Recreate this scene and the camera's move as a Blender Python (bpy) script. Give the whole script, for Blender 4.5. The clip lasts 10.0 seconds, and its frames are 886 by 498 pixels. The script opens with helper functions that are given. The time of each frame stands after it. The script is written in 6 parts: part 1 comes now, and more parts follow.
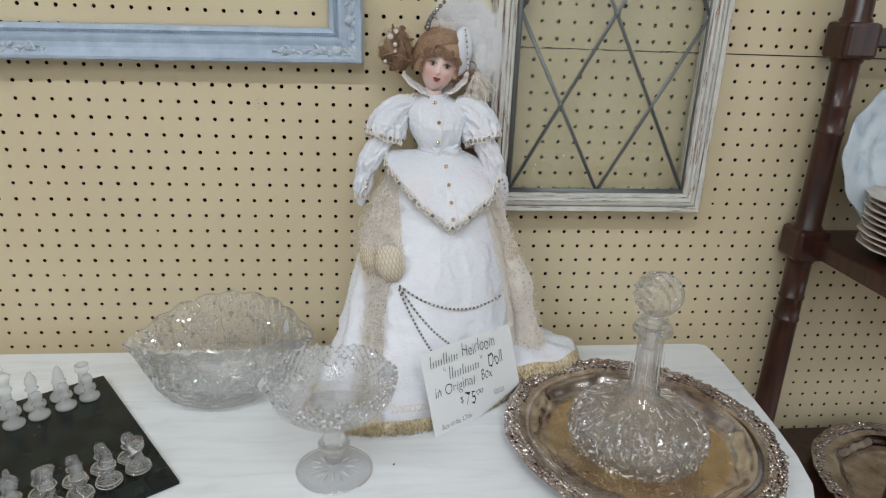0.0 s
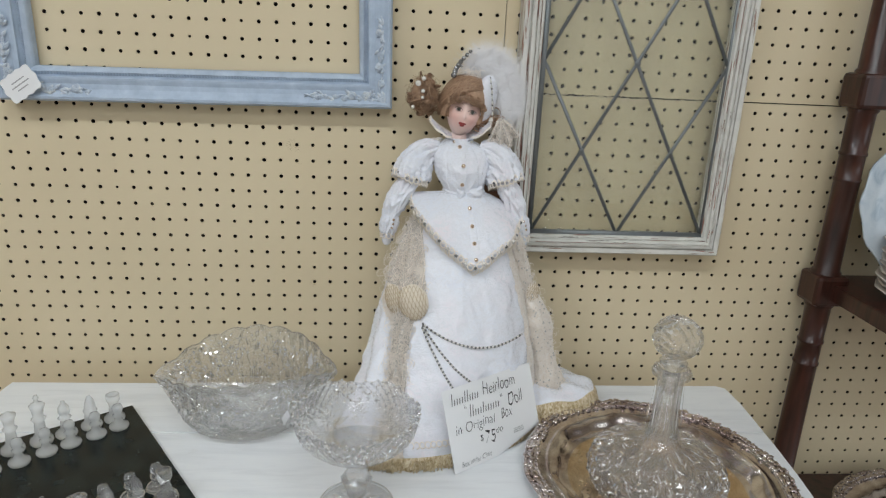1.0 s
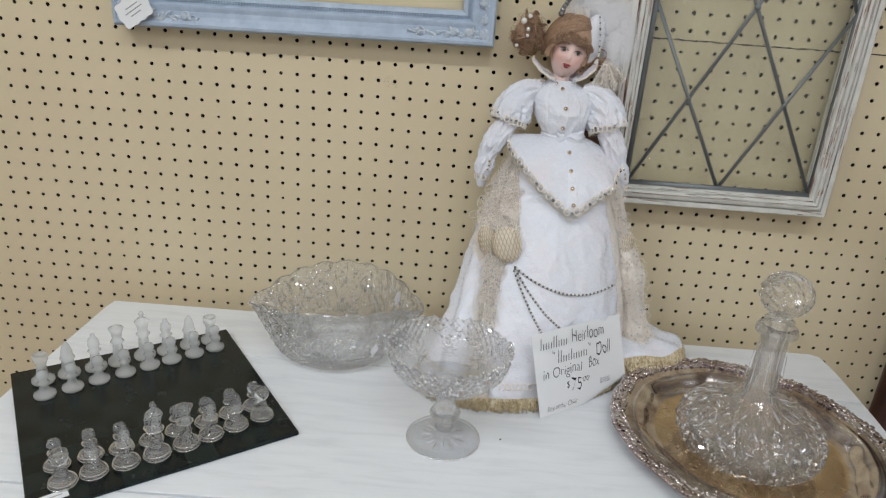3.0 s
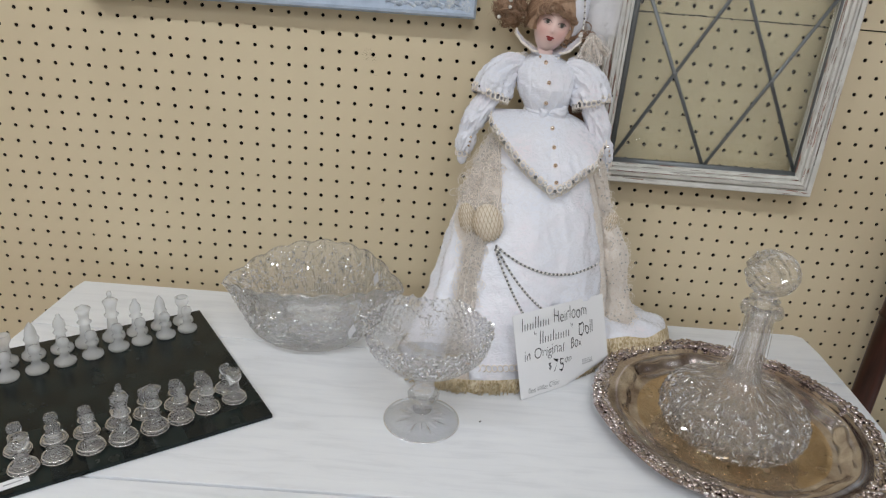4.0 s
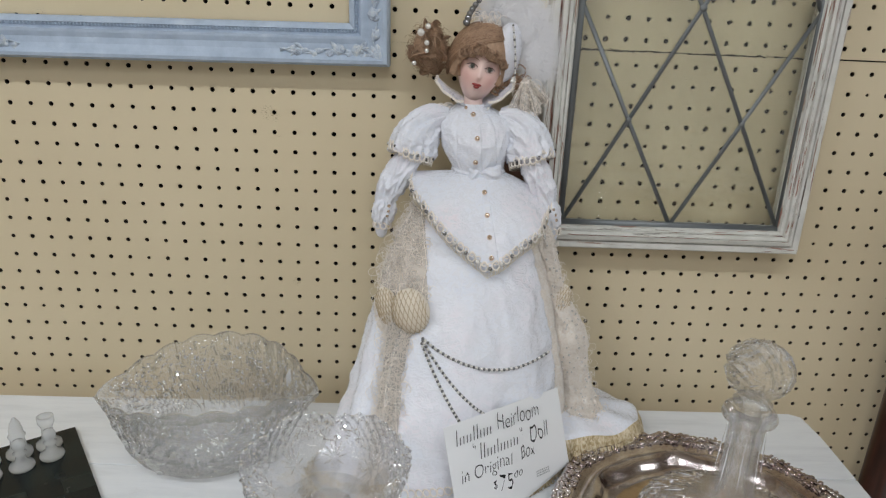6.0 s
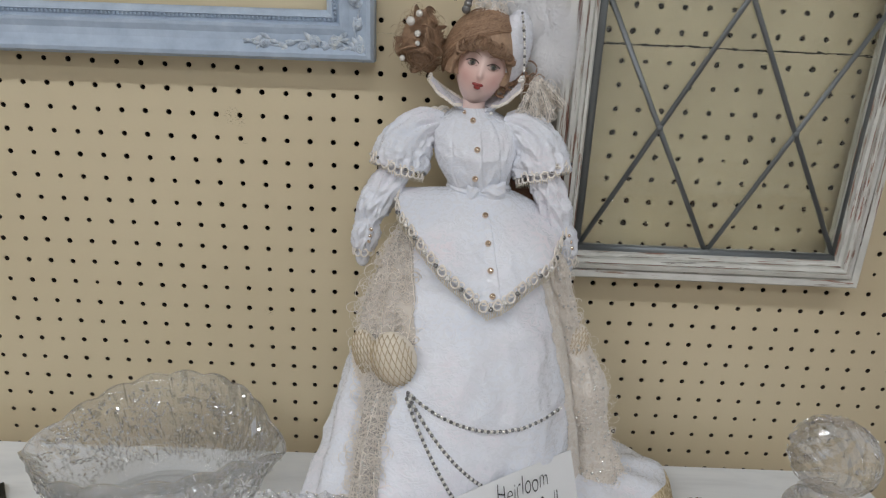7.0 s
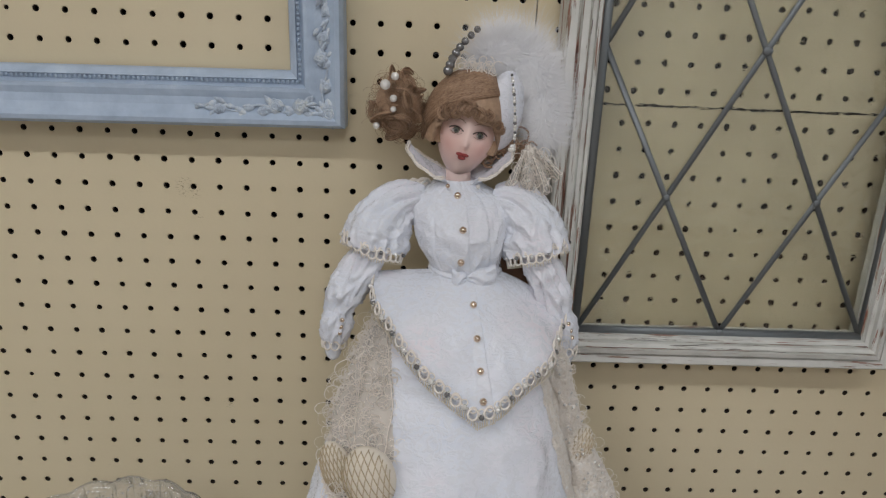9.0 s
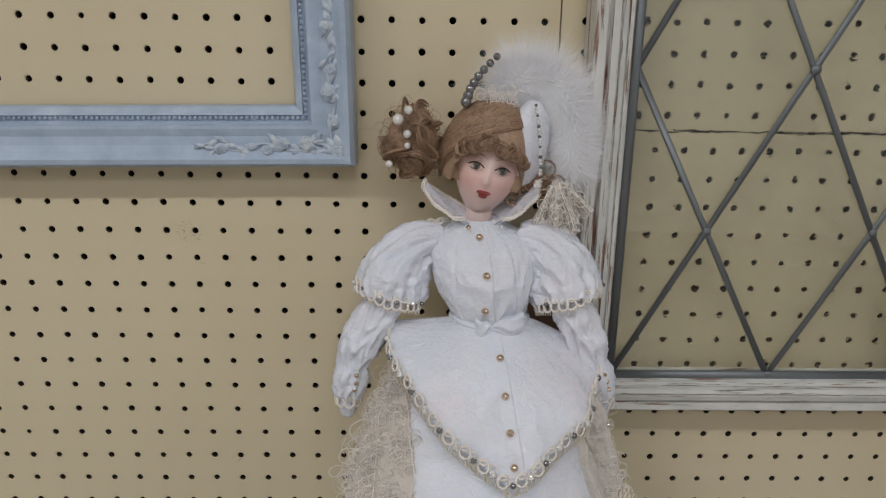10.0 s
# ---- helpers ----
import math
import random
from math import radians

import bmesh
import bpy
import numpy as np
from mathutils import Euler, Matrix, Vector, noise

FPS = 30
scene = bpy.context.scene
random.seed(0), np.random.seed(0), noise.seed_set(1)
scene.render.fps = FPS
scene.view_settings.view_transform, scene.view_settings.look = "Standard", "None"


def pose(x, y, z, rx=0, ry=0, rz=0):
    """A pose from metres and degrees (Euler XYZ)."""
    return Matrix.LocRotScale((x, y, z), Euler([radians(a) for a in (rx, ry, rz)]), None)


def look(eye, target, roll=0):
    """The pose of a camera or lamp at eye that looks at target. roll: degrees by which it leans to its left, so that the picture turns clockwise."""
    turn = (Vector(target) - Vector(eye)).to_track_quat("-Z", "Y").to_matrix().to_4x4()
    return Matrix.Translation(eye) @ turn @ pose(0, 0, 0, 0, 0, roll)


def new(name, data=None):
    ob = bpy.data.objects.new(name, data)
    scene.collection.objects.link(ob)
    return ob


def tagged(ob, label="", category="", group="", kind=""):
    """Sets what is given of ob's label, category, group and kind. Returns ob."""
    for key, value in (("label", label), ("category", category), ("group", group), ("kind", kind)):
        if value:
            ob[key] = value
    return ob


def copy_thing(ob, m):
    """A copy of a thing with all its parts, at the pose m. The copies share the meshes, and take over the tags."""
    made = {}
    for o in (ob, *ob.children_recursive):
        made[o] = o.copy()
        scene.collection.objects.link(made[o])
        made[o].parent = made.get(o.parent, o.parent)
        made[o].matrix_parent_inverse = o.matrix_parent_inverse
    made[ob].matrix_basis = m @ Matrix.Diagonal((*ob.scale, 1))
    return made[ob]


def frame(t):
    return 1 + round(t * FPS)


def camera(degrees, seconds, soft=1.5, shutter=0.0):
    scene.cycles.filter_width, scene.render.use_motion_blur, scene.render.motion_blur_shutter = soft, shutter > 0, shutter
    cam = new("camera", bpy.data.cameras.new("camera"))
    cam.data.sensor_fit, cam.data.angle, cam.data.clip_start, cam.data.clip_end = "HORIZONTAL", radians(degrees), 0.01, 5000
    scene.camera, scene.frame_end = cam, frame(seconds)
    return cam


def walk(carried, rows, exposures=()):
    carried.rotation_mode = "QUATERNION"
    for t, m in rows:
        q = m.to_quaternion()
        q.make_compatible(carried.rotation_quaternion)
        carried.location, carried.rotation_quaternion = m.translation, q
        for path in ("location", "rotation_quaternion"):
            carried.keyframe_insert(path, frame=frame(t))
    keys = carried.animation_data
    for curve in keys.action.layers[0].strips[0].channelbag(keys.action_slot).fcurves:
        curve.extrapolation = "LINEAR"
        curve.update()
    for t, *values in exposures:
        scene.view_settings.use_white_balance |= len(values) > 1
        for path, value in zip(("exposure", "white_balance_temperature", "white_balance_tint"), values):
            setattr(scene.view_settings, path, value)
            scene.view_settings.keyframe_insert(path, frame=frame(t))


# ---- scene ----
cam = camera(67.2, 10.0, 1.25)
PATH = [
    (0, (0.009, -1.041, 1.284), (0.218, 0.825, 0.596), 2.2),
    (0.5, (0.001, -1.054, 1.299), (0.199, 0.833, 0.669), 2.8),
    (1, (-0.004, -1.061, 1.301), (0.157, 0.841, 0.704), 2.7),
    (1.5, (-0.017, -1.066, 1.306), (0.077, 0.839, 0.703), 2.8),
    (2, (-0.032, -1.067, 1.292), (-0.001, 0.829, 0.655), 3.4),
    (2.5, (-0.039, -1.062, 1.287), (-0.016, 0.824, 0.62), 3.9),
    (2.7, (-0.046, -1.062, 1.28), (-0.052, 0.816, 0.592), 4.0),
    (3.8, (-0.056, -1.048, 1.246), (-0.046, 0.806, 0.496), 5.1),
    (4, (-0.043, -1.04, 1.251), (-0.006, 0.812, 0.497), 4.9),
    (4.5, (-0.026, -1.001, 1.254), (0.115, 0.865, 0.547), 4.1),
    (5, (-0.013, -0.953, 1.261), (0.121, 0.923, 0.581), 3.4),
    (5.5, (0.013, -0.904, 1.262), (0.118, 0.985, 0.614), 2.7),
    (6.8, (0.064, -0.77, 1.235), (0.091, 1.123, 0.589), 2.6),
    (7, (0.062, -0.731, 1.244), (0.096, 1.159, 0.59), 2.8),
    (7.5, (0.063, -0.683, 1.259), (0.122, 1.226, 0.665), 3.3),
    (8, (0.063, -0.66, 1.274), (0.14, 1.257, 0.712), 2.8),
    (8.5, (0.066, -0.652, 1.276), (0.144, 1.27, 0.728), 2.1),
    (9, (0.063, -0.636, 1.269), (0.143, 1.279, 0.699), 2.5),
    (9.5, (0.054, -0.594, 1.271), (0.1, 1.337, 0.753), 1.3),
    (10, (0.059, -0.582, 1.283), (0.095, 1.343, 0.741), 0.8),
]
walk(cam, [(t, look(eye, target, roll)) for t, eye, target, roll in PATH], [(0, 0.1, 6340, 11), (2.5, 0.1, 6340, 12), (3.8, 0.05, 6450, 15), (5.5, 0.05, 6400, 13), (7, -0.13, 6440, 14), (8, -0.10, 6440, 15), (9, -0.24, 6460, 15), (10, -0.27, 6480, 15)])

# ---- light: ceiling tubes of a shop, and the white room that spreads it ----
world = bpy.data.worlds.new("room_air")
scene.world = world
world.use_nodes = True
world.node_tree.nodes["Background"].inputs[0].default_value = (0.9, 0.95, 1.0, 1)
world.node_tree.nodes["Background"].inputs[1].default_value = 0.05

TZ = 0.743          # top of the white table
P = 0.0254          # pitch of the pegboard holes
ZR = 1.185          # height of one row of holes

# ---- materials ----


def base_mat(name, color, rough=0.5, metal=0.0, **more):
    m = bpy.data.materials.new(name)
    m.use_nodes = True
    b = m.node_tree.nodes["Principled BSDF"]
    b.inputs["Base Color"].default_value = (*color, 1)
    b.inputs["Roughness"].default_value = rough
    b.inputs["Metallic"].default_value = metal
    for key, value in more.items():
        b.inputs[key.replace("_", " ")].default_value = value
    return m


def link(m, a, b):
    m.node_tree.links.new(a, b)


def coords(m, scale=(1, 1, 1)):
    tc = m.node_tree.nodes.new("ShaderNodeTexCoord")
    mp = m.node_tree.nodes.new("ShaderNodeMapping")
    mp.inputs["Scale"].default_value = scale
    link(m, tc.outputs["Object"], mp.inputs["Vector"])
    return mp.outputs["Vector"]


def noise_node(m, vec, scale, detail=4.0, rough=0.55, distort=0.0):
    n = m.node_tree.nodes.new("ShaderNodeTexNoise")
    n.inputs["Scale"].default_value = scale
    n.inputs["Detail"].default_value = detail
    n.inputs["Roughness"].default_value = rough
    n.inputs["Distortion"].default_value = distort
    link(m, vec, n.inputs["Vector"])
    return n.outputs["Fac"]


def ramp(m, fac, stops):
    r = m.node_tree.nodes.new("ShaderNodeValToRGB")
    while len(r.color_ramp.elements) < len(stops):
        r.color_ramp.elements.new(0.5)
    for e, (p, c) in zip(r.color_ramp.elements, stops):
        e.position = p
        e.color = (*c, 1)
    link(m, fac, r.inputs["Fac"])
    return r.outputs["Color"]


def mix(m, fac, a, b, mode="MIX"):
    n = m.node_tree.nodes.new("ShaderNodeMix")
    n.data_type = "RGBA"
    n.blend_type = mode
    if isinstance(fac, float):
        n.inputs[0].default_value = fac
    else:
        link(m, fac, n.inputs[0])
    for socket, v in ((n.inputs[6], a), (n.inputs[7], b)):
        if isinstance(v, tuple):
            socket.default_value = (*v, 1)
        else:
            link(m, v, socket)
    return n.outputs[2]


def bump(m, height, strength=0.3, dist=0.001):
    n = m.node_tree.nodes.new("ShaderNodeBump")
    n.inputs["Strength"].default_value = strength
    n.inputs["Distance"].default_value = dist
    link(m, height, n.inputs["Height"])
    link(m, n.outputs["Normal"], m.node_tree.nodes["Principled BSDF"].inputs["Normal"])


def to_base(m, color):
    link(m, color, m.node_tree.nodes["Principled BSDF"].inputs["Base Color"])


def to_rough(m, fac, low, high):
    n = m.node_tree.nodes.new("ShaderNodeMapRange")
    n.inputs["To Min"].default_value, n.inputs["To Max"].default_value = low, high
    link(m, fac, n.inputs["Value"])
    link(m, n.outputs["Result"], m.node_tree.nodes["Principled BSDF"].inputs["Roughness"])


def make_pegboard():
    m = base_mat("cream_hardboard", (0.63, 0.51, 0.3), 0.42)
    v = coords(m)
    big = noise_node(m, v, 3.0, 3)
    fine = noise_node(m, v, 90.0, 5, 0.6)
    c = ramp(m, big, [(0.3, (0.65, 0.545, 0.358)), (0.7, (0.70, 0.595, 0.402))])
    for (x, z), size, tint in (((-0.160, 1.1335), 0.011, 0.8), ((-0.151, 1.1290), 0.008, 0.7), ((-0.129, 0.903), 0.006, 0.8), ((-0.147, 1.105), 0.004, 0.8), ((-0.43, 1.236), 0.010, 0.6)):
        d = m.node_tree.nodes.new("ShaderNodeVectorMath")
        d.operation = "DISTANCE"
        d.inputs[1].default_value = (x, 0, z)
        link(m, v, d.inputs[0])
        near = ramp(m, d.outputs["Value"], [(size * 0.5, (1, 1, 1)), (size, (0, 0, 0))])
        rub = ramp(m, noise_node(m, coords(m, (1, 1, 2.2)), 330.0, 3, 0.6), [(0.56, (0, 0, 0)), (0.62, (tint, tint, tint))])
        c = mix(m, mix(m, 1.0, near, rub, "MULTIPLY"), c, (0.24, 0.17, 0.10))
    speck = ramp(m, noise_node(m, v, 60.0, 6, 0.7), [(0.69, (0, 0, 0)), (0.76, (1, 1, 1))])
    c = mix(m, speck, c, (0.48, 0.39, 0.25))
    to_base(m, c)
    to_rough(m, fine, 0.34, 0.55)
    bump(m, noise_node(m, v, 240.0, 3), 0.25, 0.0006)
    return m


def make_paint_white():
    m = base_mat("white_painted_wood", (0.75, 0.77, 0.78), 0.38)
    v = coords(m, (1, 7, 7))
    grain = noise_node(m, v, 9.0, 6, 0.6, 0.6)
    c = ramp(m, grain, [(0.25, (0.70, 0.72, 0.74)), (0.5, (0.79, 0.81, 0.83)), (0.8, (0.83, 0.85, 0.86))])
    dirt = ramp(m, noise_node(m, coords(m), 14.0, 6, 0.7), [(0.66, (0, 0, 0)), (0.85, (1, 1, 1))])
    c = mix(m, dirt, c, (0.58, 0.57, 0.54))
    to_base(m, c)
    to_rough(m, noise_node(m, coords(m), 25.0), 0.3, 0.5)
    bump(m, noise_node(m, v, 60.0, 4), 0.2, 0.0008)
    return m


def make_blue_paint():
    m = base_mat("pale_blue_chalk_paint", (0.38, 0.46, 0.6), 0.6)
    v = coords(m)
    c = ramp(m, noise_node(m, v, 35.0, 5, 0.65), [(0.3, (0.36, 0.435, 0.54)), (0.6, (0.45, 0.535, 0.645)), (0.85, (0.60, 0.67, 0.745))])
    to_base(m, c)
    bump(m, noise_node(m, v, 220.0, 4), 0.35, 0.0008)
    return m


def make_relief_paint():
    m = base_mat("blue_grey_relief_paint", (0.5, 0.54, 0.6), 0.6)
    v = coords(m)
    c = ramp(m, noise_node(m, v, 120.0, 5, 0.7), [(0.3, (0.27, 0.31, 0.36)), (0.48, (0.48, 0.55, 0.64)), (0.70, (0.70, 0.71, 0.68))])
    to_base(m, c)
    bump(m, noise_node(m, v, 300.0, 4), 0.4, 0.0008)
    return m


def make_distressed(along):
    m = base_mat("chipped_old_window_paint", (0.6, 0.58, 0.52), 0.65)
    stretch = {"x": (2, 26, 40), "z": (40, 26, 2)}[along]
    v = coords(m, stretch)
    edge = {"x": 0.575, "z": 0.565}[along]
    chips = ramp(m, noise_node(m, v, {"x": 9.0, "z": 6.0}[along], 7, 0.72, 0.4), [(edge, (0, 0, 0)), (edge + 0.025, (1, 1, 1))])
    under = ramp(m, noise_node(m, v, 3.0, 4), [(0.38, (0.10, 0.075, 0.06)), (0.48, (0.30, 0.22, 0.16)), (0.60, (0.31, 0.12, 0.075))])
    top = ramp(m, noise_node(m, coords(m), 30.0, 5), [(0.3, (0.57, 0.56, 0.51)), (0.7, (0.73, 0.715, 0.66))])
    to_base(m, mix(m, chips, top, under))
    bump(m, chips, 0.5, 0.0007)
    return m


def make_groove(along):
    m = base_mat("worn_groove_paint", (0.3, 0.25, 0.2), 0.7)
    v = coords(m, {"x": (3, 26, 40), "z": (40, 26, 3)}[along])
    c = ramp(m, noise_node(m, v, 5.0, 6, 0.7, 0.3), [(0.36, (0.05, 0.035, 0.028)), (0.43, (0.28, 0.11, 0.07)), (0.48, (0.40, 0.36, 0.30)), (0.54, (0.62, 0.62, 0.57))])
    to_base(m, c)
    return m


def make_dark_wood():
    m = base_mat("dark_mahogany", (0.05, 0.02, 0.014), 0.28)
    v = coords(m, (6, 6, 0.7))
    c = ramp(m, noise_node(m, v, 12.0, 5), [(0.3, (0.018, 0.008, 0.006)), (0.7, (0.070, 0.024, 0.016))])
    to_base(m, c)
    bump(m, noise_node(m, v, 60.0, 4), 0.15, 0.0006)
    return m


def make_silver(name, light, dark, rough):
    m = base_mat(name, light, rough, 1.0)
    v = coords(m)
    c = ramp(m, noise_node(m, v, 22.0, 6, 0.65, 0.4), [(0.35, dark), (0.62, light)])
    to_base(m, c)
    to_rough(m, noise_node(m, v, 45.0, 5), rough * 0.7, rough * 1.6)
    bump(m, noise_node(m, v, 160.0, 3), 0.08, 0.0005)
    return m


def make_glass(name, rough=0.0, tint=(1, 1, 1), ior=1.5, clear=1.0, through_light=0.0):
    m = base_mat(name, tint, rough, 0.0, Transmission_Weight=clear, IOR=ior, Coat_Weight=1.0, Coat_Roughness=0.02)
    if through_light:
        nodes = m.node_tree.nodes
        thin = nodes.new("ShaderNodeBsdfTransparent")
        thin.inputs["Color"].default_value = (0.97, 0.975, 0.98, 1)
        both = nodes.new("ShaderNodeMixShader")
        both.inputs[0].default_value = through_light
        link(m, nodes["Principled BSDF"].outputs[0], both.inputs[1])
        link(m, thin.outputs[0], both.inputs[2])
        link(m, both.outputs[0], nodes["Material Output"].inputs["Surface"])
    return m


def make_satin():
    m = base_mat("white_satin_brocade", (0.80, 0.795, 0.825), 0.42, 0.0, Sheen_Weight=0.1, Specular_IOR_Level=0.55)
    wrinkle = noise_node(m, coords(m, (1, 1, 0.7)), 19.0, 2, 0.45, 0.7)
    m.node_tree.nodes[-1].noise_type = "RIDGED_MULTIFRACTAL"
    motif = noise_node(m, coords(m, (1, 1, 1.4)), 95.0, 2, 0.5, 2.2)
    curl = ramp(m, motif, [(0.42, (0, 0, 0)), (0.60, (1, 1, 1)), (0.78, (0.3, 0.3, 0.3))])
    tone = noise_node(m, coords(m), 14.0, 2)
    c = ramp(m, tone, [(0.35, (0.74, 0.765, 0.835)), (0.5, (0.765, 0.78, 0.835)), (0.68, (0.80, 0.75, 0.785))])
    c = mix(m, curl, c, (0.80, 0.805, 0.845))
    to_base(m, c)
    to_rough(m, curl, 0.38, 0.2)
    low = m.node_tree.nodes.new("ShaderNodeMath")
    low.operation = "MULTIPLY_ADD"
    low.inputs[1].default_value = 0.10
    link(m, curl, low.inputs[0])
    link(m, wrinkle, low.inputs[2])
    bump(m, low.outputs[0], 0.7, 0.0042)
    return m


def make_lace():
    m = base_mat("cream_lace", (0.74, 0.64, 0.48), 0.7, 0.0, Sheen_Weight=0.4)
    v = coords(m)
    c = ramp(m, noise_node(m, v, 160.0, 5, 0.7, 1.2), [(0.30, (0.72, 0.63, 0.52)), (0.50, (0.85, 0.77, 0.68)), (0.70, (0.90, 0.87, 0.83))])
    to_base(m, c)
    bump(m, noise_node(m, v, 190.0, 4, 0.7, 1.5), 0.9, 0.003)
    return m


def make_hair():
    m = base_mat("light_brown_hair", (0.30, 0.19, 0.11), 0.45)
    v = coords(m, (1, 1, 1))
    c = ramp(m, noise_node(m, v, 130.0, 6, 0.65, 1.5), [(0.3, (0.16, 0.084, 0.046)), (0.55, (0.37, 0.222, 0.132)), (0.78, (0.56, 0.378, 0.25))])
    isle = m.node_tree.nodes.new("ShaderNodeNewGeometry")
    c = mix(m, 0.45, c, ramp(m, isle.outputs["Random Per Island"], [(0.0, (0.13, 0.068, 0.038)), (0.5, (0.37, 0.225, 0.135)), (1.0, (0.60, 0.42, 0.28))]))
    to_base(m, c)
    bump(m, noise_node(m, v, 300.0, 4, 0.6, 2.0), 0.5, 0.0012)
    return m


def make_board_glass():
    m = base_mat("dark_green_board_glass", (0.02, 0.03, 0.028), 0.08, 0.0, Specular_IOR_Level=0.22)
    ch = m.node_tree.nodes.new("ShaderNodeTexChecker")
    ch.inputs["Scale"].default_value = 1 / 0.0335
    ch.inputs["Color1"].default_value = (0.011, 0.017, 0.016, 1)
    ch.inputs["Color2"].default_value = (0.006, 0.009, 0.009, 1)
    link(m, coords(m), ch.inputs["Vector"])
    to_base(m, ch.outputs["Color"])
    to_rough(m, noise_node(m, coords(m), 40.0, 4), 0.16, 0.34)
    return m


M_PEG = make_pegboard()
M_WHITE = make_paint_white()
M_BLUE = make_blue_paint()
M_RELIEF = make_relief_paint()
M_WINX = make_distressed("x")
M_WINZ = make_distressed("z")
M_GROX = make_groove("x")
M_GROZ = make_groove("z")
M_LEAD = base_mat("grey_lead_came", (0.19, 0.205, 0.21), 0.45, 0.6)
M_WOOD = make_dark_wood()
M_SILVER = make_silver("tarnished_silver", (0.74, 0.69, 0.67), (0.33, 0.26, 0.24), 0.15)
M_TRAYFLOOR = make_silver("brassy_tarnished_plate", (0.74, 0.60, 0.43), (0.56, 0.41, 0.26), 0.22)
M_TRAYFLOOR.node_tree.nodes["Principled BSDF"].inputs["Specular IOR Level"].default_value = 0.4


def spot_tray():
    base = M_TRAYFLOOR.node_tree.nodes["Principled BSDF"].inputs["Base Color"].links[0].from_socket
    spots = ramp(M_TRAYFLOOR, noise_node(M_TRAYFLOOR, coords(M_TRAYFLOOR), 95.0, 2, 0.5), [(0.70, (0, 0, 0)), (0.74, (1, 1, 1))])
    to_base(M_TRAYFLOOR, mix(M_TRAYFLOOR, spots, base, (0.16, 0.10, 0.06)))


spot_tray()
M_GLASS = make_glass("cut_crystal", 0.0, (1.0, 1.0, 1.0), 1.45, 0.93, 0.66)
M_CUT = make_glass("deep_cut_crystal", 0.0, (1.0, 0.99, 0.99), 1.5, 0.89, 0.54)
M_PRESSED = make_glass("pressed_crystal", 0.0, (0.98, 0.985, 1.0), 1.5, 0.88, 0.52)
M_CLEAR = make_glass("clear_chess_glass", 0.0, (1, 1, 1), 1.5, 0.90, 0.30)
# white for ground cuts and for glints painted on the crystal
M_CUTGLINT = base_mat("white_cut_and_glint", (0.95, 0.95, 0.97), 0.15, 0.0, Transmission_Weight=0.35, IOR=1.5)
# near-metal mirror that stands for glints and reflections inside the crystal
M_GLINT = base_mat("mirror_glint", (0.97, 0.97, 0.98), 0.04, 0.85, Transmission_Weight=0.5, IOR=1.8)
M_FROST = make_glass("frosted_chess_glass", 0.42, (0.92, 0.93, 0.92), 1.35, 0.62, 0.42)
M_BOARD = make_board_glass()
M_SATIN = make_satin()
M_LACE = make_lace()
M_LOOP = base_mat("ivory_cord", (0.89, 0.82, 0.74), 0.6)
M_HAIR = make_hair()
M_SKIN = base_mat("painted_porcelain", (0.88, 0.68, 0.61), 0.3)


def make_up():
    """Blush on the cheeks and shadow over the eyes, painted on the porcelain."""
    v, c = coords(M_SKIN), (0.90, 0.68, 0.61)
    for place, size, tint in (((0.0845, -0.070, 1.1930), 0.021, (0.76, 0.38, 0.32)), ((0.1170, -0.070, 1.1860), 0.021, (0.76, 0.38, 0.32)), ((0.0930, -0.072, 1.2095), 0.0115, (0.40, 0.22, 0.185)), ((0.1150, -0.072, 1.2050), 0.0115, (0.40, 0.22, 0.185))):
        d = M_SKIN.node_tree.nodes.new("ShaderNodeVectorMath")
        d.operation = "DISTANCE"
        d.inputs[1].default_value = place
        link(M_SKIN, v, d.inputs[0])
        c = mix(M_SKIN, ramp(M_SKIN, d.outputs["Value"], [(0.0, (0.75, 0.75, 0.75)), (size, (0, 0, 0))]), c, tint)
    to_base(M_SKIN, c)


make_up()
M_LIP = base_mat("red_lip_paint", (0.31, 0.045, 0.04), 0.3)
M_EYE = base_mat("grey_eye_paint", (0.13, 0.13, 0.10), 0.15)
M_EYEWHITE = base_mat("eye_white", (0.44, 0.37, 0.35), 0.2)
M_LASH = base_mat("dark_lash_paint", (0.05, 0.03, 0.025), 0.6)
M_BROW = base_mat("brow_paint", (0.36, 0.20, 0.13), 0.6)
M_GOLD = base_mat("gold_bead", (0.82, 0.66, 0.52), 0.12, 1.0)
M_FRINGE = base_mat("gold_fringe", (0.58, 0.45, 0.22), 0.5)
to_base(M_FRINGE, ramp(M_FRINGE, noise_node(M_FRINGE, coords(M_FRINGE, (1, 1, 0.45)), 260.0, 3, 0.6, 1.2), [(0.35, (0.40, 0.29, 0.14)), (0.5, (0.64, 0.51, 0.31)), (0.68, (0.85, 0.77, 0.60))]))
bump(M_FRINGE, noise_node(M_FRINGE, coords(M_FRINGE, (1, 1, 0.45)), 260.0, 3, 0.6, 1.2), 0.9, 0.003)
M_NET = base_mat("tan_net_thread", (0.58, 0.46, 0.30), 0.6)
M_ROSETTE = base_mat("tan_tulle", (0.82, 0.74, 0.62), 0.7)
M_PICOT = base_mat("ivory_gold_picot", (0.76, 0.68, 0.54), 0.5)
M_PEARL = base_mat("pearl_bead", (0.86, 0.83, 0.78), 0.14, 0.3)
M_STEELBEAD = base_mat("grey_pearl_bead", (0.25, 0.245, 0.245), 0.2, 0.6)
